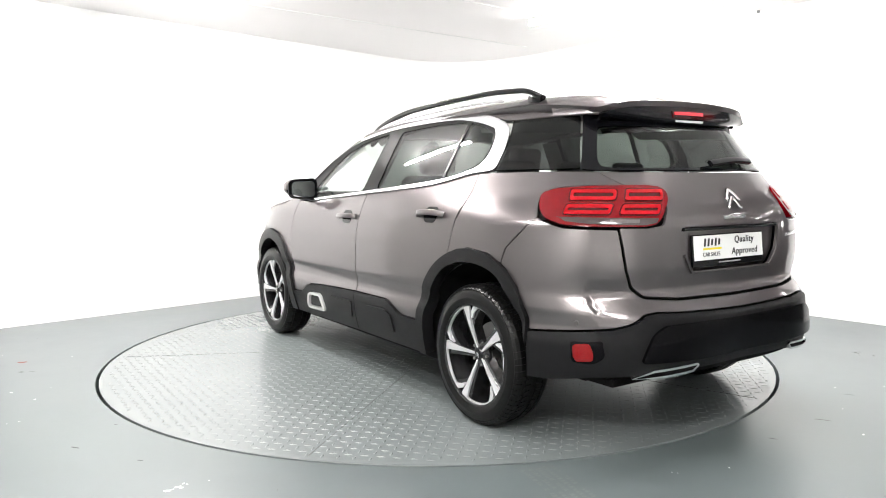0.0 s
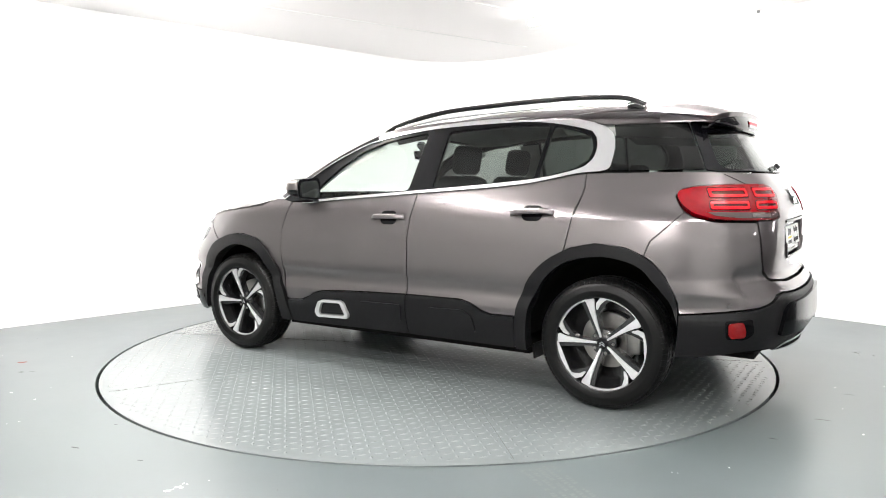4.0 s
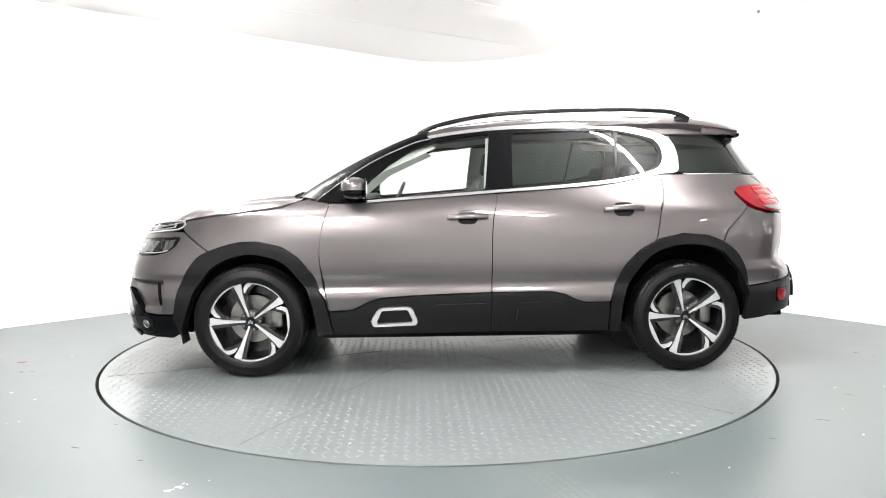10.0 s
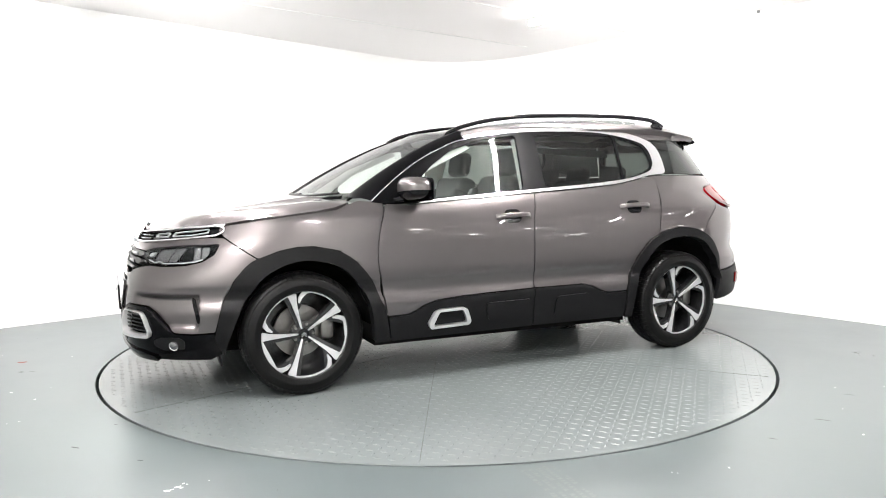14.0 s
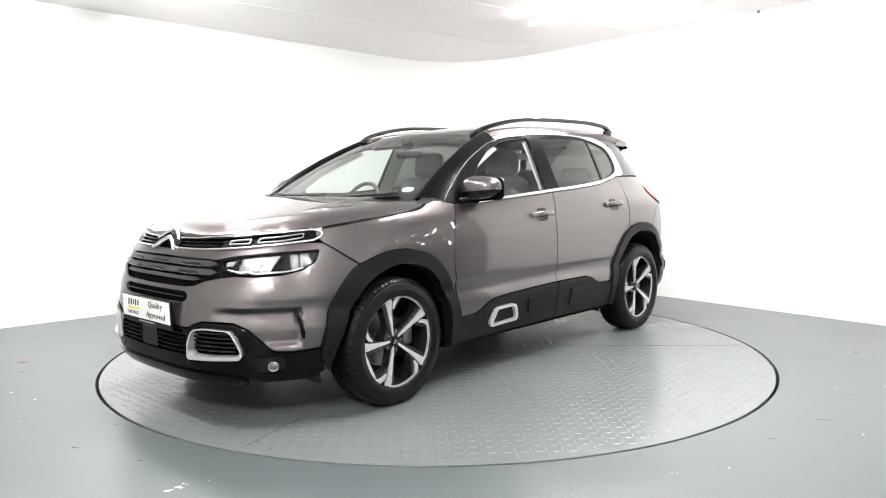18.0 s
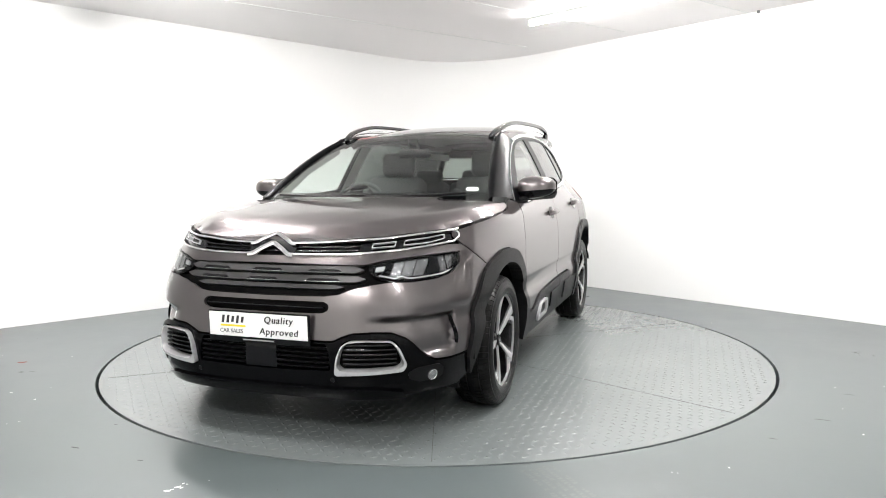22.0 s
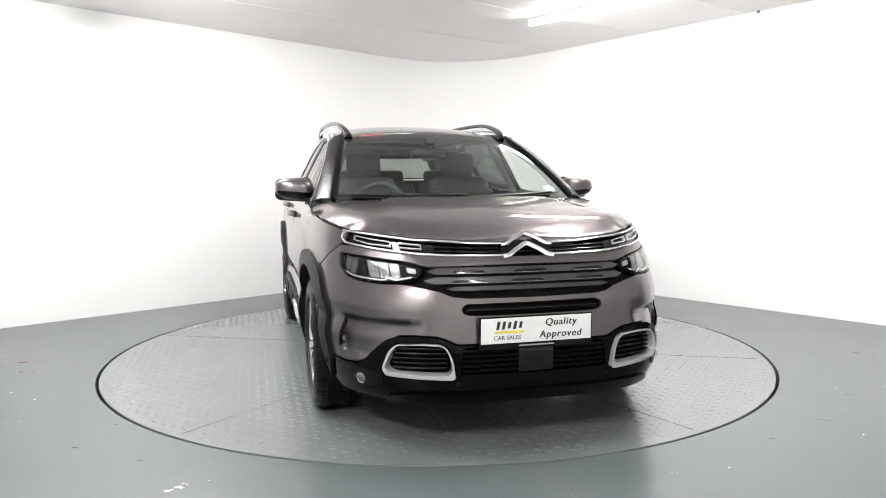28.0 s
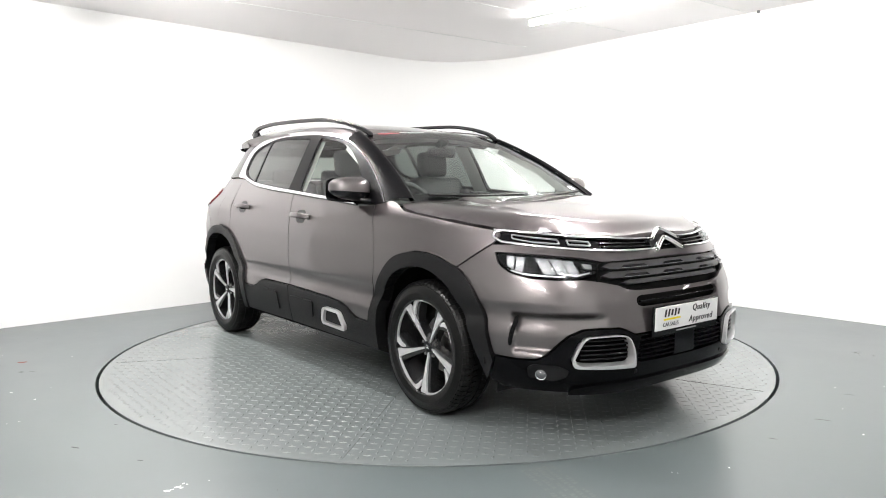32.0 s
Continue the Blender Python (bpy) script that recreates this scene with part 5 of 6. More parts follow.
tb = new("tail_badge")
tb.parent = car
chevron("badge_bar", 1.150, 1.105, 0.052, 0.013, lambda y, z: tail_point(y - 0.0, z), tb, M_BRIGHT)
chevron("badge_bar", 1.115, 1.068, 0.052, 0.013, lambda y, z: tail_point(y - 0.0, z), tb, M_BRIGHT)
hull_band("badge_word", hp("r 0.082 1.030, r 0 1.031, r -0.082 1.030"), 0.015, M_CHROME, car, off=0.003, thick=0.004, label="plain chrome badge strip")
hull_band("badge_word", hp("r -0.44 0.93, r -0.50 0.932, r -0.58 0.936"), 0.014, M_CHROME, car, off=0.003, thick=0.004)
# rear wiper
path = []
for y, z in ((0.05, 1.262), (-0.05, 1.272), (-0.16, 1.280), (-0.28, 1.276)):
    p, n = hull_frame(*to_q("r", y, z))
    path.append(p + n * 0.03)
part("rear_wiper", sweep_bm(spline(path, 5), rrect(0.016, 0.010, 0.005, 2), up=(-0.7, 0, 0.7)), M_GLOSSBLACK, car, smooth=True)


# ---- rails, mirrors, handles
def roof_rail(mirror):
    s = -1 if mirror else 1
    rail = new("roof_rail")
    rail.parent = car
    top = [(0.315, 0.545, 1.505), (0.300, 0.548, 1.524), (0.245, 0.556, 1.552), (0.180, 0.563, 1.574), (0.046, 0.571, 1.606), (-0.138, 0.578, 1.636), (-0.321, 0.582, 1.652), (-0.685, 0.586, 1.666), (-1.045, 0.584, 1.672), (-1.224, 0.580, 1.666), (-1.340, 0.574, 1.658), (-1.410, 0.571, 1.641), (-1.475, 0.566, 1.612)]
    pts = spline([(x, s * y, z) for x, y, z in top], 5)
    part("bar", sweep_bm(pts, rrect(0.018, 0.013, 0.007, 3)), M_GLOSSBLACK, rail, "black roof rail bar", smooth=True)
    blade = [(0.190, 0.578, 1.548), (0.046, 0.586, 1.578), (-0.138, 0.592, 1.600), (-0.321, 0.596, 1.614), (-0.685, 0.598, 1.628), (-1.040, 0.598, 1.630), (-1.200, 0.594, 1.622)]
    pts = spline([(x, s * y, z) for x, y, z in blade], 5)
    part("blade", sweep_bm(pts, rrect(0.006, 0.011, 0.004, 2)), M_CHROME, rail, "satin silver lower edge", smooth=True)
    for x0, x1, h in ((0.30, 0.12, 0.010), (-1.38, -1.47, 0.014)):
        xm = (x0 + x1) / 2
        foot = [(x0, s * 0.566, roof_z(x0, 0.56) + h - 0.012), (xm, s * 0.574, roof_z(xm, 0.57) + h), (x1, s * 0.570, roof_z(x1, 0.57) + h - 0.012)]
        part("foot", sweep_bm(spline(foot, 5), rrect(0.013, 0.014 + 0.5 * h, 0.008, 2)), M_GLOSSBLACK, rail, smooth=True)


both(roof_rail)


def mirror_unit(mirror):
    s = -1 if mirror else 1
    root = new("door_mirror")
    root.parent = car
    cx, cy, cz = 0.715, s * 0.945, 1.160

    def shell_part(name, lo, hi, material, grow, label=""):
        verts, faces = [], []
        nu, nv = 28, 10
        for j in range(nv + 1):
            el = lo + (hi - lo) * j / nv
            for i in range(nu):
                az = 2 * math.pi * i / nu
                c, si = math.cos(az), math.sin(az)
                ce, se = math.cos(el), math.sin(el)
                e = 0.72
                ux, uy, uz = math.copysign(abs(c) ** e, c) * ce ** e, math.copysign(abs(si) ** e, si) * ce ** e, math.copysign(abs(se) ** e, se)
                ax = 0.088 if ux > 0 else 0.070
                x, y, z = ux * ax, uy * 0.116, uz * (0.082 if uz > 0 else 0.076)
                # tapers outwards and leans forward
                t = (y / 0.116 + 1) / 2
                z *= 1.0 - 0.28 * t
                x -= 0.028 * t
                z += 0.012 * t
                verts.append((cx + x * grow, cy + s * y * grow, cz + z * grow))
        for j in range(nv):
            for i in range(nu):
                a, b = j * nu + i, j * nu + (i + 1) % nu
                f = (a, b, b + nu, a + nu)
                faces.append(f if s > 0 else f[::-1])
        return put(name, verts, faces, material, root, label)

    shell_part("cap", radians(-8), radians(90), M_PAINT, 1.0, "body-coloured mirror cap")
    shell_part("housing", radians(-90), radians(-6), M_GLOSSBLACK, 0.99, "black mirror housing")
    bm = bmesh.new()
    m = Matrix.Translation((cx - 0.080, cy + s * 0.002, cz + 0.002)) @ Matrix.Rotation(radians(4 * s), 4, "Z")
    pts = rrect(0.090, 0.052, 0.03, 5)
    f = bm.faces.new([bm.verts.new((0, a, b * (1.05 - 1.0 * a * s))) for a, b in pts])
    bmesh.ops.transform(bm, matrix=m, verts=bm.verts)
    bmesh.ops.solidify(bm, geom=[f], thickness=0.006)
    part("glass", bm, M_MIRROR, root, "mirror glass")
    bm = bmesh.new()
    f = bm.faces.new([bm.verts.new((0, a, b * (1.05 - 1.0 * a * s))) for a, b in rrect(0.112, 0.068, 0.036, 5)])
    bmesh.ops.transform(bm, matrix=Matrix.Translation((0.008, 0, 0)) @ m, verts=bm.verts)
    bmesh.ops.solidify(bm, geom=[f], thickness=0.008)
    part("bezel", bm, M_GLOSSBLACK, root, "black mirror bezel")
    arm = [(0.800, s * 0.800, 1.092), (0.780, s * 0.840, 1.096), (0.740, s * 0.890, 1.104)]
    part("arm", sweep_bm(spline(arm, 5), rrect(0.014, 0.030, 0.008, 2), up=(1, 0, 0)), M_GLOSSBLACK, root, smooth=True)


both(mirror_unit)


def handle(x0, x1, z, mirror, name):
    s = -1 if mirror else 1
    cup = [to_q("s", (x0 + x1) / 2 + a, z + 0.002 + b) for a, b in rrect(0.062, 0.042, 0.035, 5)]
    hnd = new("door_handle")
    hnd.parent = car
    skin("cup", M_GLOSSBLACK, hnd, hull_frame, cup, off=0.0015, depth=0.001, step=0.02, rad=0, gap=0, mirror=mirror)
    pts = []
    for t, o in ((0, 0.004), (0.06, 0.018), (0.2, 0.034), (0.5, 0.040), (0.8, 0.034), (0.94, 0.018), (1, 0.004)):
        x = x0 + (x1 - x0) * t
        p, n = hull_frame(*to_q("s", x, z + 0.006 * t))
        p = p + n * o
        pts.append(Vector((p.x, s * p.y, p.z)))
    part("grip", sweep_bm(spline(pts, 5), rrect(0.016, 0.009, 0.007, 3), up=(0, s, 0.25)), M_PAINT, hnd, smooth=True)


for s in (False, True):
    handle(0.136, -0.104, 0.984, s, "front")
    handle(-0.835, -1.082, 1.026, s, "rear")
# fuel flap outline on the right flank
fl = [to_q("s", -1.52 + a, 1.03 + b) for a, b in rrect(0.085, 0.085, 0.03, 5)]
skin("fuel_flap", M_PAINT, car, hull_frame, fl, off=0.001, depth=0.004, rad=0, gap=0, mirror=True)


# ---- wheels
def build_wheel():
    """A wheel lying in the xz plane with its face towards +y."""
    root = new("wheel")
    R, W = 0.349, 0.112
    prof = [(0.246, -W + 0.010), (0.268, -W), (0.304, -W + 0.002), (0.327, -W + 0.014), (0.338, -W + 0.030), (R - 0.005, -0.06), (R - 0.005, 0.06), (0.341, W - 0.030), (0.327, W - 0.014), (0.304, W - 0.002), (0.290, W - 0.0005), (0.286, W + 0.0015), (0.280, W + 0.0015), (0.276, W), (0.262, W - 0.001), (0.250, W - 0.008), (0.246, W - 0.020)]
    tyre = part("tyre", lathe_bm(prof, 72), M_TYRE, root, "black road tyre with block tread", smooth=True)
    verts, faces = [], []
    n = 70

    def block(a0, a1, ys, slant):
        """One rubber block over a stretch of the tread: a top and four walls."""
        k = len(verts)
        m = len(ys)
        for drop in (0.0, 0.006):
            for r, y in ys:
                for a in (a0, a1):
                    aa = a + slant * y
                    verts.append(((r - drop) * math.cos(aa), y, (r - drop) * math.sin(aa)))
        for j in range(m - 1):
            faces.append((k + 2 * j, k + 2 * j + 1, k + 2 * j + 3, k + 2 * j + 2))
            for e in (0, 1):
                t0, t1 = k + 2 * j + e, k + 2 * j + 2 + e
                faces.append((t0, t1, t1 + 2 * m, t0 + 2 * m))
        for j in (0, m - 1):
            t0 = k + 2 * j
            faces.append((t0, t0 + 1, t0 + 1 + 2 * m, t0 + 2 * m))

    for i in range(n):
        a0 = 2 * math.pi * i / n
        w = 2 * math.pi / n
        for side in (-1, 1):
            block(a0 + 0.04 * w, a0 + 0.92 * w, [(R, 0.056 * side), (R - 0.003, 0.078 * side), (R - 0.011, 0.094 * side), (R - 0.022, 0.1035 * side)], 0.25 * side)
            block(a0 + 0.45 * w, a0 + 1.30 * w, [(R, 0.016 * side), (R, 0.050 * side)], 0.5 * side)
    tread = put("tread_block", verts, faces, M_TYRE, tyre, smooth=False)
    tagged(tread, kind="stuff")
    part("rim", lathe_bm([(0.252, W - 0.014), (0.250, W - 0.007), (0.2465, W - 0.008), (0.245, W - 0.030), (0.232, 0.02), (0.222, -0.08), (0.060, -0.085)], 60), M_RIMBLACK, root, "black alloy rim", smooth=True)
    part("brake_disc", lathe_bm([(0.001, -0.024), (0.06, -0.024), (0.065, -0.034), (0.150, -0.034), (0.150, -0.056), (0.02, -0.056)], 40), M_DISC, root, "steel brake disc", smooth=True)
    cal = box_bm(0.08, 0.06, 0.15, pose(-0.15, -0.01, 0.02, 0, 0, 0), 0.02)
    part("caliper", cal, M_DISC, root, smooth=True)
    face_y = W - 0.017

    def plate(name, polar, y0, y1, material, dish=0.035):
        """An extruded flat shape from (radius, angle) corners, dished towards the hub."""
        bm = bmesh.new()

        def at(r, a, y):
            r2 = r * 1.052
            return (-r2 * math.cos(a), y - dish * max(1 - r / 0.235, 0) ** 1.5, r2 * math.sin(a))
        top = [bm.verts.new(at(r, radians(a), y1)) for r, a in polar]
        bot = [bm.verts.new(at(r, radians(a), y0)) for r, a in polar]
        bm.faces.new(top)
        m = len(polar)
        for i in range(m):
            j = (i + 1) % m
            bm.faces.new((top[i], bot[i], bot[j], top[j]))
        bmesh.ops.triangulate(bm, faces=[f for f in bm.faces if len(f.verts) > 4])
        bmesh.ops.recalc_face_normals(bm, faces=bm.faces[:])
        return part(name, bm, material, root)

    def blade(rows, c):
        """Corners of a straight spoke from (radius, clockwise edge, anticlockwise edge) rows."""
        cw = [(math.hypot(r, v), c + math.degrees(math.atan2(v, r))) for r, v, w in rows]
        ccw = [(math.hypot(r, w), c + math.degrees(math.atan2(w, r))) for r, v, w in rows]
        return cw + ccw[::-1]

    for k in range(5):
        a = WHEEL_PHASE + 72 * k
        # a black spoke with a bright, straight machined face that widens towards the rim
        rows = [(0.030, -0.003, 0.006), (0.065, -0.004, 0.008), (0.105, -0.006, 0.0105), (0.150, -0.009, 0.014), (0.190, -0.014, 0.018), (0.222, -0.022, 0.023), (0.230, -0.018, 0.032)]
        plate("spoke", blade([(r, v - 0.004, w + 0.012 + 0.06 * r) for r, v, w in rows[:-1]], a), face_y - 0.062, face_y - 0.010, M_RIMBLACK)
        plate("spoke_face", blade(rows, a), face_y - 0.011, face_y, M_MACHINED)
        # thin bright arc along the rim that ends in an inward hook beside the next spoke
        arc = [(0.2335, a + 5 + t) for t in range(0, 50, 4)]
        back = [(0.2265, a + 5 + t) for t in range(44, -1, -4)]
        hook = [(0.2325, a + 58), (0.205, a + 64), (0.176, a + 65.5), (0.172, a + 63.5), (0.200, a + 58), (0.220, a + 52)]
        plate("rim_arc", arc + hook + back, face_y - 0.012, face_y - 0.001, M_MACHINED)
        dark = [(0.225, a + 46), (0.229, a + 57), (0.205, a + 65), (0.176, a + 68), (0.130, a + 68), (0.160, a + 60), (0.200, a + 51)]
        plate("pocket", dark, face_y - 0.060, face_y - 0.010, M_RIMBLACK)
        nut = lathe_bm([(0.001, 0.012), (0.008, 0.012), (0.009, 0.0)], 6)
        aa = radians(a + 36)
        bmesh.ops.transform(nut, matrix=Matrix.Translation((-0.055 * math.cos(aa), face_y - 0.045, 0.055 * math.sin(aa))), verts=nut.verts)
        part("wheel_bolt", nut, M_DISC, root)
    part("hub", lathe_bm([(0.07, face_y - 0.06), (0.068, face_y - 0.045), (0.04, face_y - 0.032), (0.032, face_y - 0.030)], 30), M_RIMBLACK, root, smooth=True)
    part("hub_cap", lathe_bm([(0.001, face_y - 0.022), (0.026, face_y - 0.023), (0.031, face_y - 0.028), (0.031, face_y - 0.05)], 28), M_GLOSSBLACK, root, smooth=True)
    for dz in (0.0, -0.011):
        bm = sweep_bm([(-0.014, face_y - 0.020, dz - 0.004), (0, face_y - 0.020, dz + 0.008), (0.014, face_y - 0.020, dz - 0.004)], rrect(0.0028, 0.002, 0.001, 1), up=(0, 1, 0))
        part("cap_mark", bm, M_BRIGHT, root)
    return root


WHEEL_PHASE = 106.5
wheel = build_wheel()
wheel.parent = car
wheel.matrix_basis = pose(1.365, 0.812, 0.349)
for x, y, rz, ry in ((-1.365, 0.816, 0, -1.0), (1.365, -0.812, 180, 18), (-1.365, -0.816, 180, 40)):
    w = copy_thing(wheel, pose(x, y, 0.349, 0, 0, rz) @ pose(0, 0, 0, 0, ry, 0))
    w.parent = car


# ---- number-plate boards
def words(text, size, m, material, parent, shear=0.15, space=1.15):
    cu = bpy.data.curves.new("lettering", "FONT")
    cu.body, cu.size, cu.extrude, cu.shear, cu.space_character = text, size, 0.0006, shear, space
    cu.align_x, cu.align_y = "CENTER", "CENTER"
    tmp = bpy.data.objects.new("lettering", cu)
    scene.collection.objects.link(tmp)
    bpy.context.view_layer.update()
    me = bpy.data.meshes.new_from_object(tmp.evaluated_get(bpy.context.evaluated_depsgraph_get()))
    bpy.data.objects.remove(tmp)
    bpy.data.curves.remove(cu)
    # thicken the strokes by a second, shifted outline
    bm = bmesh.new()
    bm.from_mesh(me)
    twin = bmesh.ops.duplicate(bm, geom=bm.verts[:] + bm.edges[:] + bm.faces[:])
    bmesh.ops.translate(bm, vec=(size * 0.045, size * 0.012, 0.0003), verts=[v for v in twin["geom"] if isinstance(v, bmesh.types.BMVert)])
    bm.to_mesh(me)
    bm.free()
    me.transform(m)
    me.materials.clear()
    me.materials.append(material)
    ob = new("lettering", me)
    ob.parent = parent
    return ob


def board(m, label):
    """A dealer's board in a black holder; local x to the reader's right, y up, z out."""
    root = new("plate_board")
    root.parent = car
    root.matrix_basis = m
    root["label"] = label
    part("holder", box_bm(0.535, 0.145, 0.012, pose(0, -0.010, -0.006), 0.004), M_GLOSSBLACK, root)
    part("plate", box_bm(0.520, 0.112, 0.004, pose(0, 0.002, 0.003), 0.0015), M_WHITEPLATE, root)
    words("Quality", 0.044, pose(0.110, 0.030, 0.0058), M_INK, root)
    words("Approved", 0.044, pose(0.110, -0.024, 0.0058), M_INK, root)
    words("CAR SALES", 0.026, pose(-0.140, -0.030, 0.0058), M_GREYINK, root, 0.0, 1.0)
    bm = box_bm(0.135, 0.009, 0.001, pose(-0.130, -0.004, 0.0056))
    part("yellow_bar", bm, M_YELLOW, root)
    # the firm's mark as plain slanted bars
    lean = Matrix(((1, 0.2, 0, 0), (0, 1, 0, 0), (0, 0, 1, 0), (0, 0, 0, 1)))
    for x, h in ((-0.182, 0.036), (-0.156, 0.036), (-0.130, 0.028), (-0.104, 0.036), (-0.078, 0.028)):
        part("mark_bar", box_bm(0.013, h, 0.001, pose(x, 0.026, 0.0056) @ lean), M_INK, root)
    part("small_print", box_bm(0.165, 0.006, 0.001, pose(0.0, -0.068, 0.0006)), M_PALEINK, root)
    return root


board(Matrix.Translation((2.312, -0.004, 0.549)) @ Matrix.Rotation(radians(90), 4, "Z") @ Matrix.Rotation(radians(92), 4, "X"), "white dealer board in a black holder on the nose")
board(Matrix.Translation((-2.148, 0.010, 0.893)) @ Matrix.Rotation(radians(-90), 4, "Z") @ Matrix.Rotation(radians(84), 4, "X"), "white dealer board in a black holder on the tailgate")


# ---- inside the car
def pad(name, sx, sy, sz, m, material, parent, bevel=0.03, label=""):
    return part(name, box_bm(sx, sy, sz, m, bevel, 4), material, parent, label, smooth=True)


def front_seat(y):
    seat = new("front_seat")
    seat.parent = car
    pad("cushion", 0.52, 0.50, 0.16, pose(0.20, y, 0.60, 0, -8, 0), M_SEAT, seat, 0.05)
    pad("backrest", 0.16, 0.48, 0.64, pose(-0.13, y, 0.93, 0, -16, 0), M_SEAT, seat, 0.06)
    pad("bolster", 0.20, 0.08, 0.50, pose(-0.09, y + 0.21, 0.90, 0, -16, 0), M_SEAT, seat, 0.035)
    pad("bolster", 0.20, 0.08, 0.50, pose(-0.09, y - 0.21, 0.90, 0, -16, 0), M_SEAT, seat, 0.035)
    pad("headrest", 0.10, 0.26, 0.19, pose(-0.235, y, 1.345, 0, -10, 0), M_SEAT, seat, 0.045)
    for d in (-0.05, 0.05):
        pad("headrest_post", 0.012, 0.012, 0.12, pose(-0.225, y + d, 1.23, 0, -12, 0), M_BRIGHT, seat, 0.004)


front_seat(0.37)
front_seat(-0.37)
bench = new("rear_bench")
bench.parent = car
for y in (-0.44, 0.0, 0.44):
    pad("cushion", 0.50, 0.44, 0.16, pose(-0.68, y, 0.62, 0, -6, 0), M_SEAT, bench, 0.05)
    pad("backrest", 0.16, 0.43, 0.58, pose(-1.00, y, 0.92, 0, -18, 0), M_SEAT, bench, 0.05)
    pad("headrest", 0.09, 0.25, 0.15, pose(-1.12, y, 1.24, 0, -12, 0), M_SEAT, bench, 0.04)
dash = new("dashboard")
dash.parent = car
pad("top", 0.42, 1.36, 0.10, pose(0.84, 0, 1.03, 0, 4, 0), M_DASH, dash, 0.04)
pad("front", 0.24, 1.36, 0.34, pose(0.74, 0, 0.84, 0, 0, 0), M_DASH, dash, 0.05)
pad("hood", 0.20, 0.36, 0.07, pose(0.72, -0.37, 1.085, 0, 6, 0), M_DASH, dash, 0.03)
pad("screen", 0.02, 0.24, 0.13, pose(0.62, 0, 1.03, 0, -12, 0), M_GLOSSBLACK, dash, 0.006)
sw = new("steering_wheel")
sw.parent = car
sm = pose(0.50, -0.37, 1.03, 0, 66, 0)
rimpts = [sm @ Vector((0.185 * math.cos(2 * math.pi * i / 40), 0.185 * math.sin(2 * math.pi * i / 40), 0)) for i in range(40)]
part("rim", sweep_bm(rimpts, ellipse(0.015, 0.013, 8), closed=True, up=tuple(sm.to_3x3() @ Vector((0, 0, 1)))), M_DASH, sw, smooth=True)
pad("boss", 0.12, 0.15, 0.05, sm @ pose(0.0, 0, -0.01), M_DASH, sw, 0.02)
for a in (-1, 1):
    pad("spoke", 0.03, 0.12, 0.015, sm @ pose(0.0, a * 0.12, 0), M_DASH, sw, 0.005)
im = new("inside_mirror")
im.parent = car
pad("housing", 0.03, 0.24, 0.065, pose(0.36, 0.0, 1.405, 0, 12, 0), M_GLOSSBLACK, im, 0.015)
pad("stalk", 0.05, 0.07, 0.09, pose(0.37, 0.0, 1.465, 0, 40, 0), M_GLOSSBLACK, im, 0.015)
pad("console", 0.9, 0.22, 0.30, pose(0.25, 0, 0.60), M_DASH, dash, 0.04)
pad("parcel_shelf", 0.55, 1.20, 0.03, pose(-1.45, 0, 1.08), M_DASH, car, 0.01)


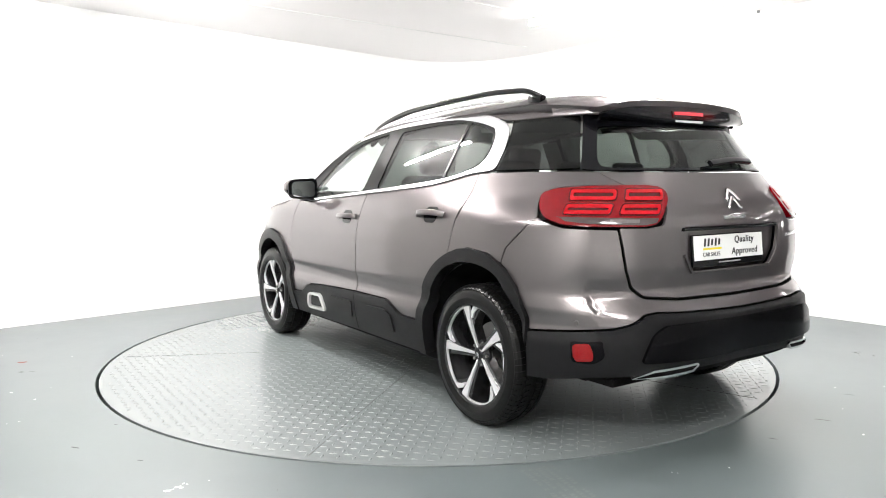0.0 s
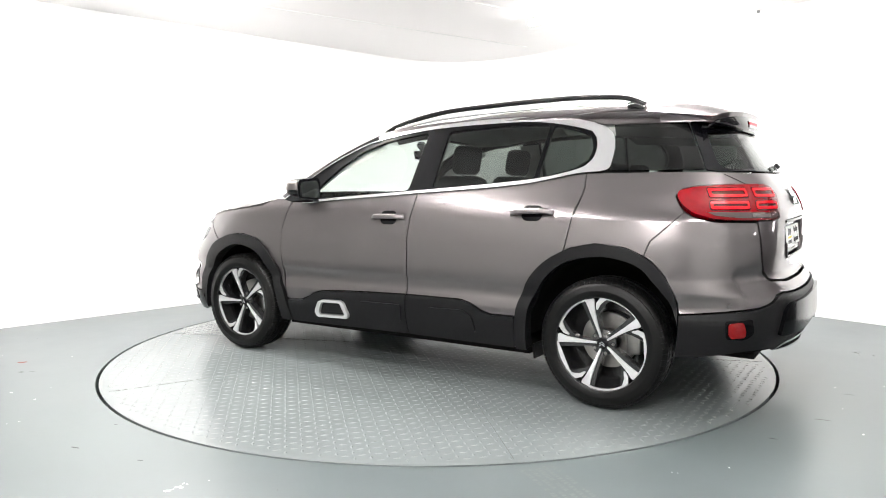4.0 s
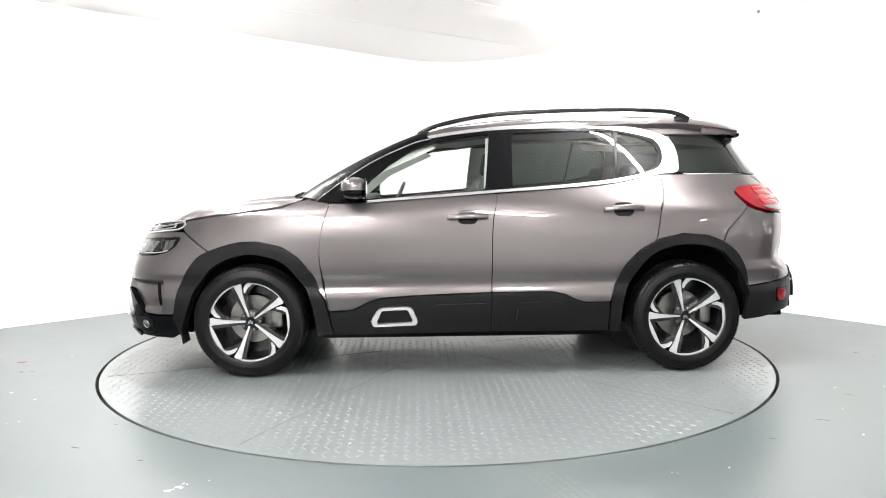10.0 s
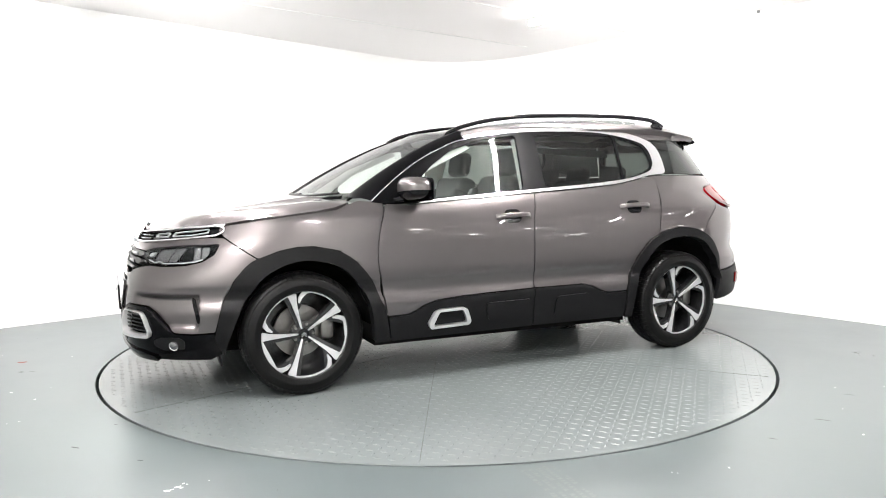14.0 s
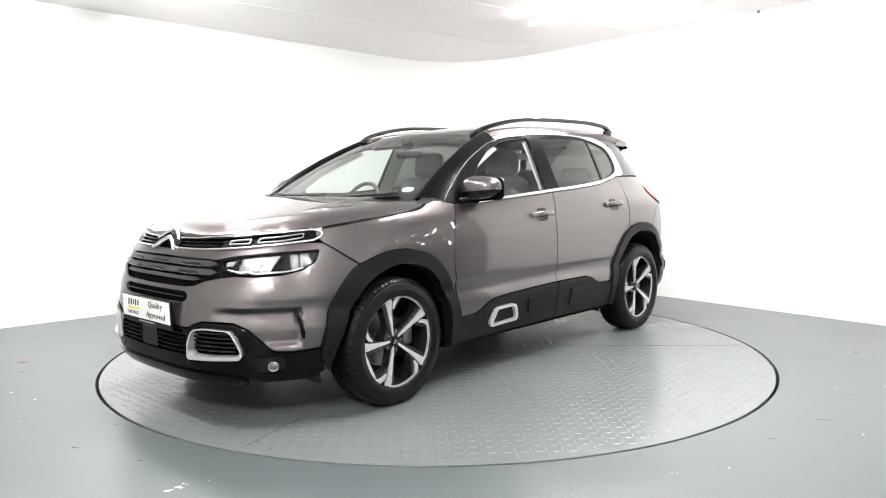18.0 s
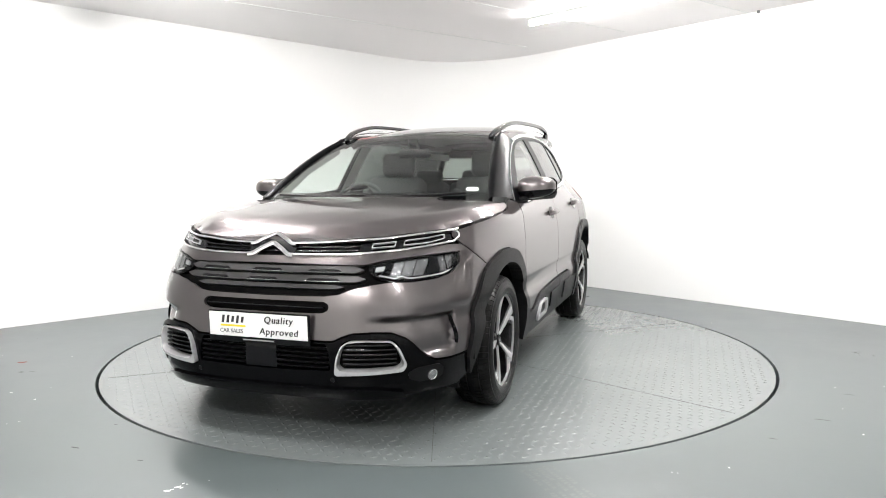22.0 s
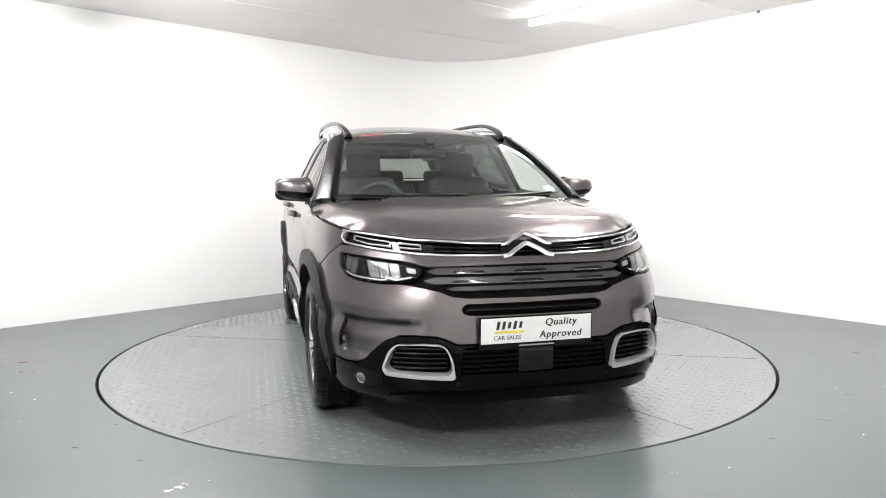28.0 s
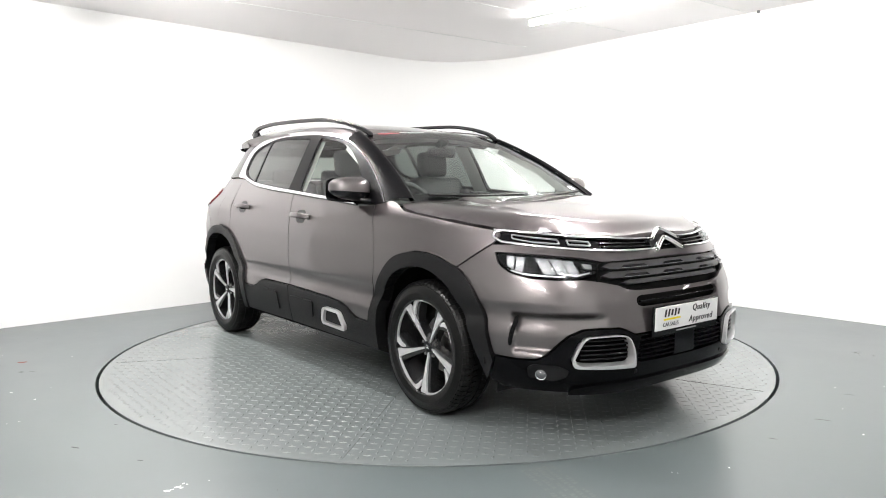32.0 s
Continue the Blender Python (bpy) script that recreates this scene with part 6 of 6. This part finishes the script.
def inner_trim(mirror):
    kw = dict(mirror=mirror)
    skin("door_lining", M_DASH, car, hull_frame, hp("s 0.85 1.070, s -1.20 1.160, s -1.80 1.200, s -1.80 0.90, s -0.90 0.90, s -0.84 0.50, s 0.80 0.45"), off=-0.060, depth=0.0, step=0.1, gap=0, rad=0, **kw)
    # pale pillar covers
    for txt in ("s 0.93 1.080, s 0.60 1.320, s 0.25 1.470, s 0.20 1.440, s 0.55 1.280, s 0.80 1.080", "s -0.12 1.500, s -0.28 1.510, s -0.25 1.150, s -0.09 1.140", "s -1.00 1.530, s -1.75 1.500, s -1.80 1.440, s -1.05 1.480"):
        skin("pillar_cover", M_LINER, car, hull_frame, hp(txt), off=-0.035, depth=0.0, step=0.06, gap=0, rad=0, **kw)


both(inner_trim)
# tax disc and red note behind the windscreen
for u, v, w, h, mt, nm in ((0.84, 0.115, 0.075, 0.045, M_STICKER, "tax_disc"), (-0.66, 0.972, 0.16, 0.026, M_REDSTICK, "red_note"), (-0.35, 0.977, 0.20, 0.012, M_STICKER, "pale_note")):
    p, n = screen_frame(u, v)
    q2, _ = screen_frame(u + 0.05, v)
    ax = (q2 - p).normalized()
    ay = n.cross(ax)
    bm = bmesh.new()
    bm.faces.new([bm.verts.new(p - n * 0.0014 + ax * a + ay * b) for a, b in rrect(w / 2, h / 2, min(w, h) * 0.4, 4)])
    part(nm, bm, mt, car)


# ------------------------------------------------------------- what moves
CX, CY = 0.1772, 0.1033     # the turntable's axis in car space
TURN = ((0.0, 123.43), (1.0, 129.14), (2.0, 134.94), (3.0, 140.89), (4.0, 146.87), (5.0, 152.83), (6.0, 158.75), (7.0, 164.63), (8.0, 170.41), (9.0, 176.12), (10.0, 181.76), (11.0, 187.38), (12.0, 193.03), (13.0, 198.68), (14.0, 204.33), (15.0, 210.02), (16.0, 215.75), (17.0, 221.51), (18.0, 227.3), (19.0, 233.01), (20.0, 238.71), (21.0, 244.43), (22.0, 250.16), (23.0, 255.89), (24.0, 261.67), (25.0, 267.39), (26.0, 273.09), (27.0, 278.83), (28.0, 284.63), (29.0, 290.38), (30.0, 296.12), (31.0, 301.89), (32.0, 307.59))


def motions():
    """The table turns steadily and carries the car with it."""
    rows_table, rows_car = [], []
    for t, a in TURN:
        rows_table.append((t, pose(0, 0, 0, 0, 0, a)))
        rows_car.append((t, pose(0, 0, 0.0, 0, 0, a) @ pose(-CX, -CY, 0)))
    walk(table, rows_table)
    walk(car, rows_car)


motions()
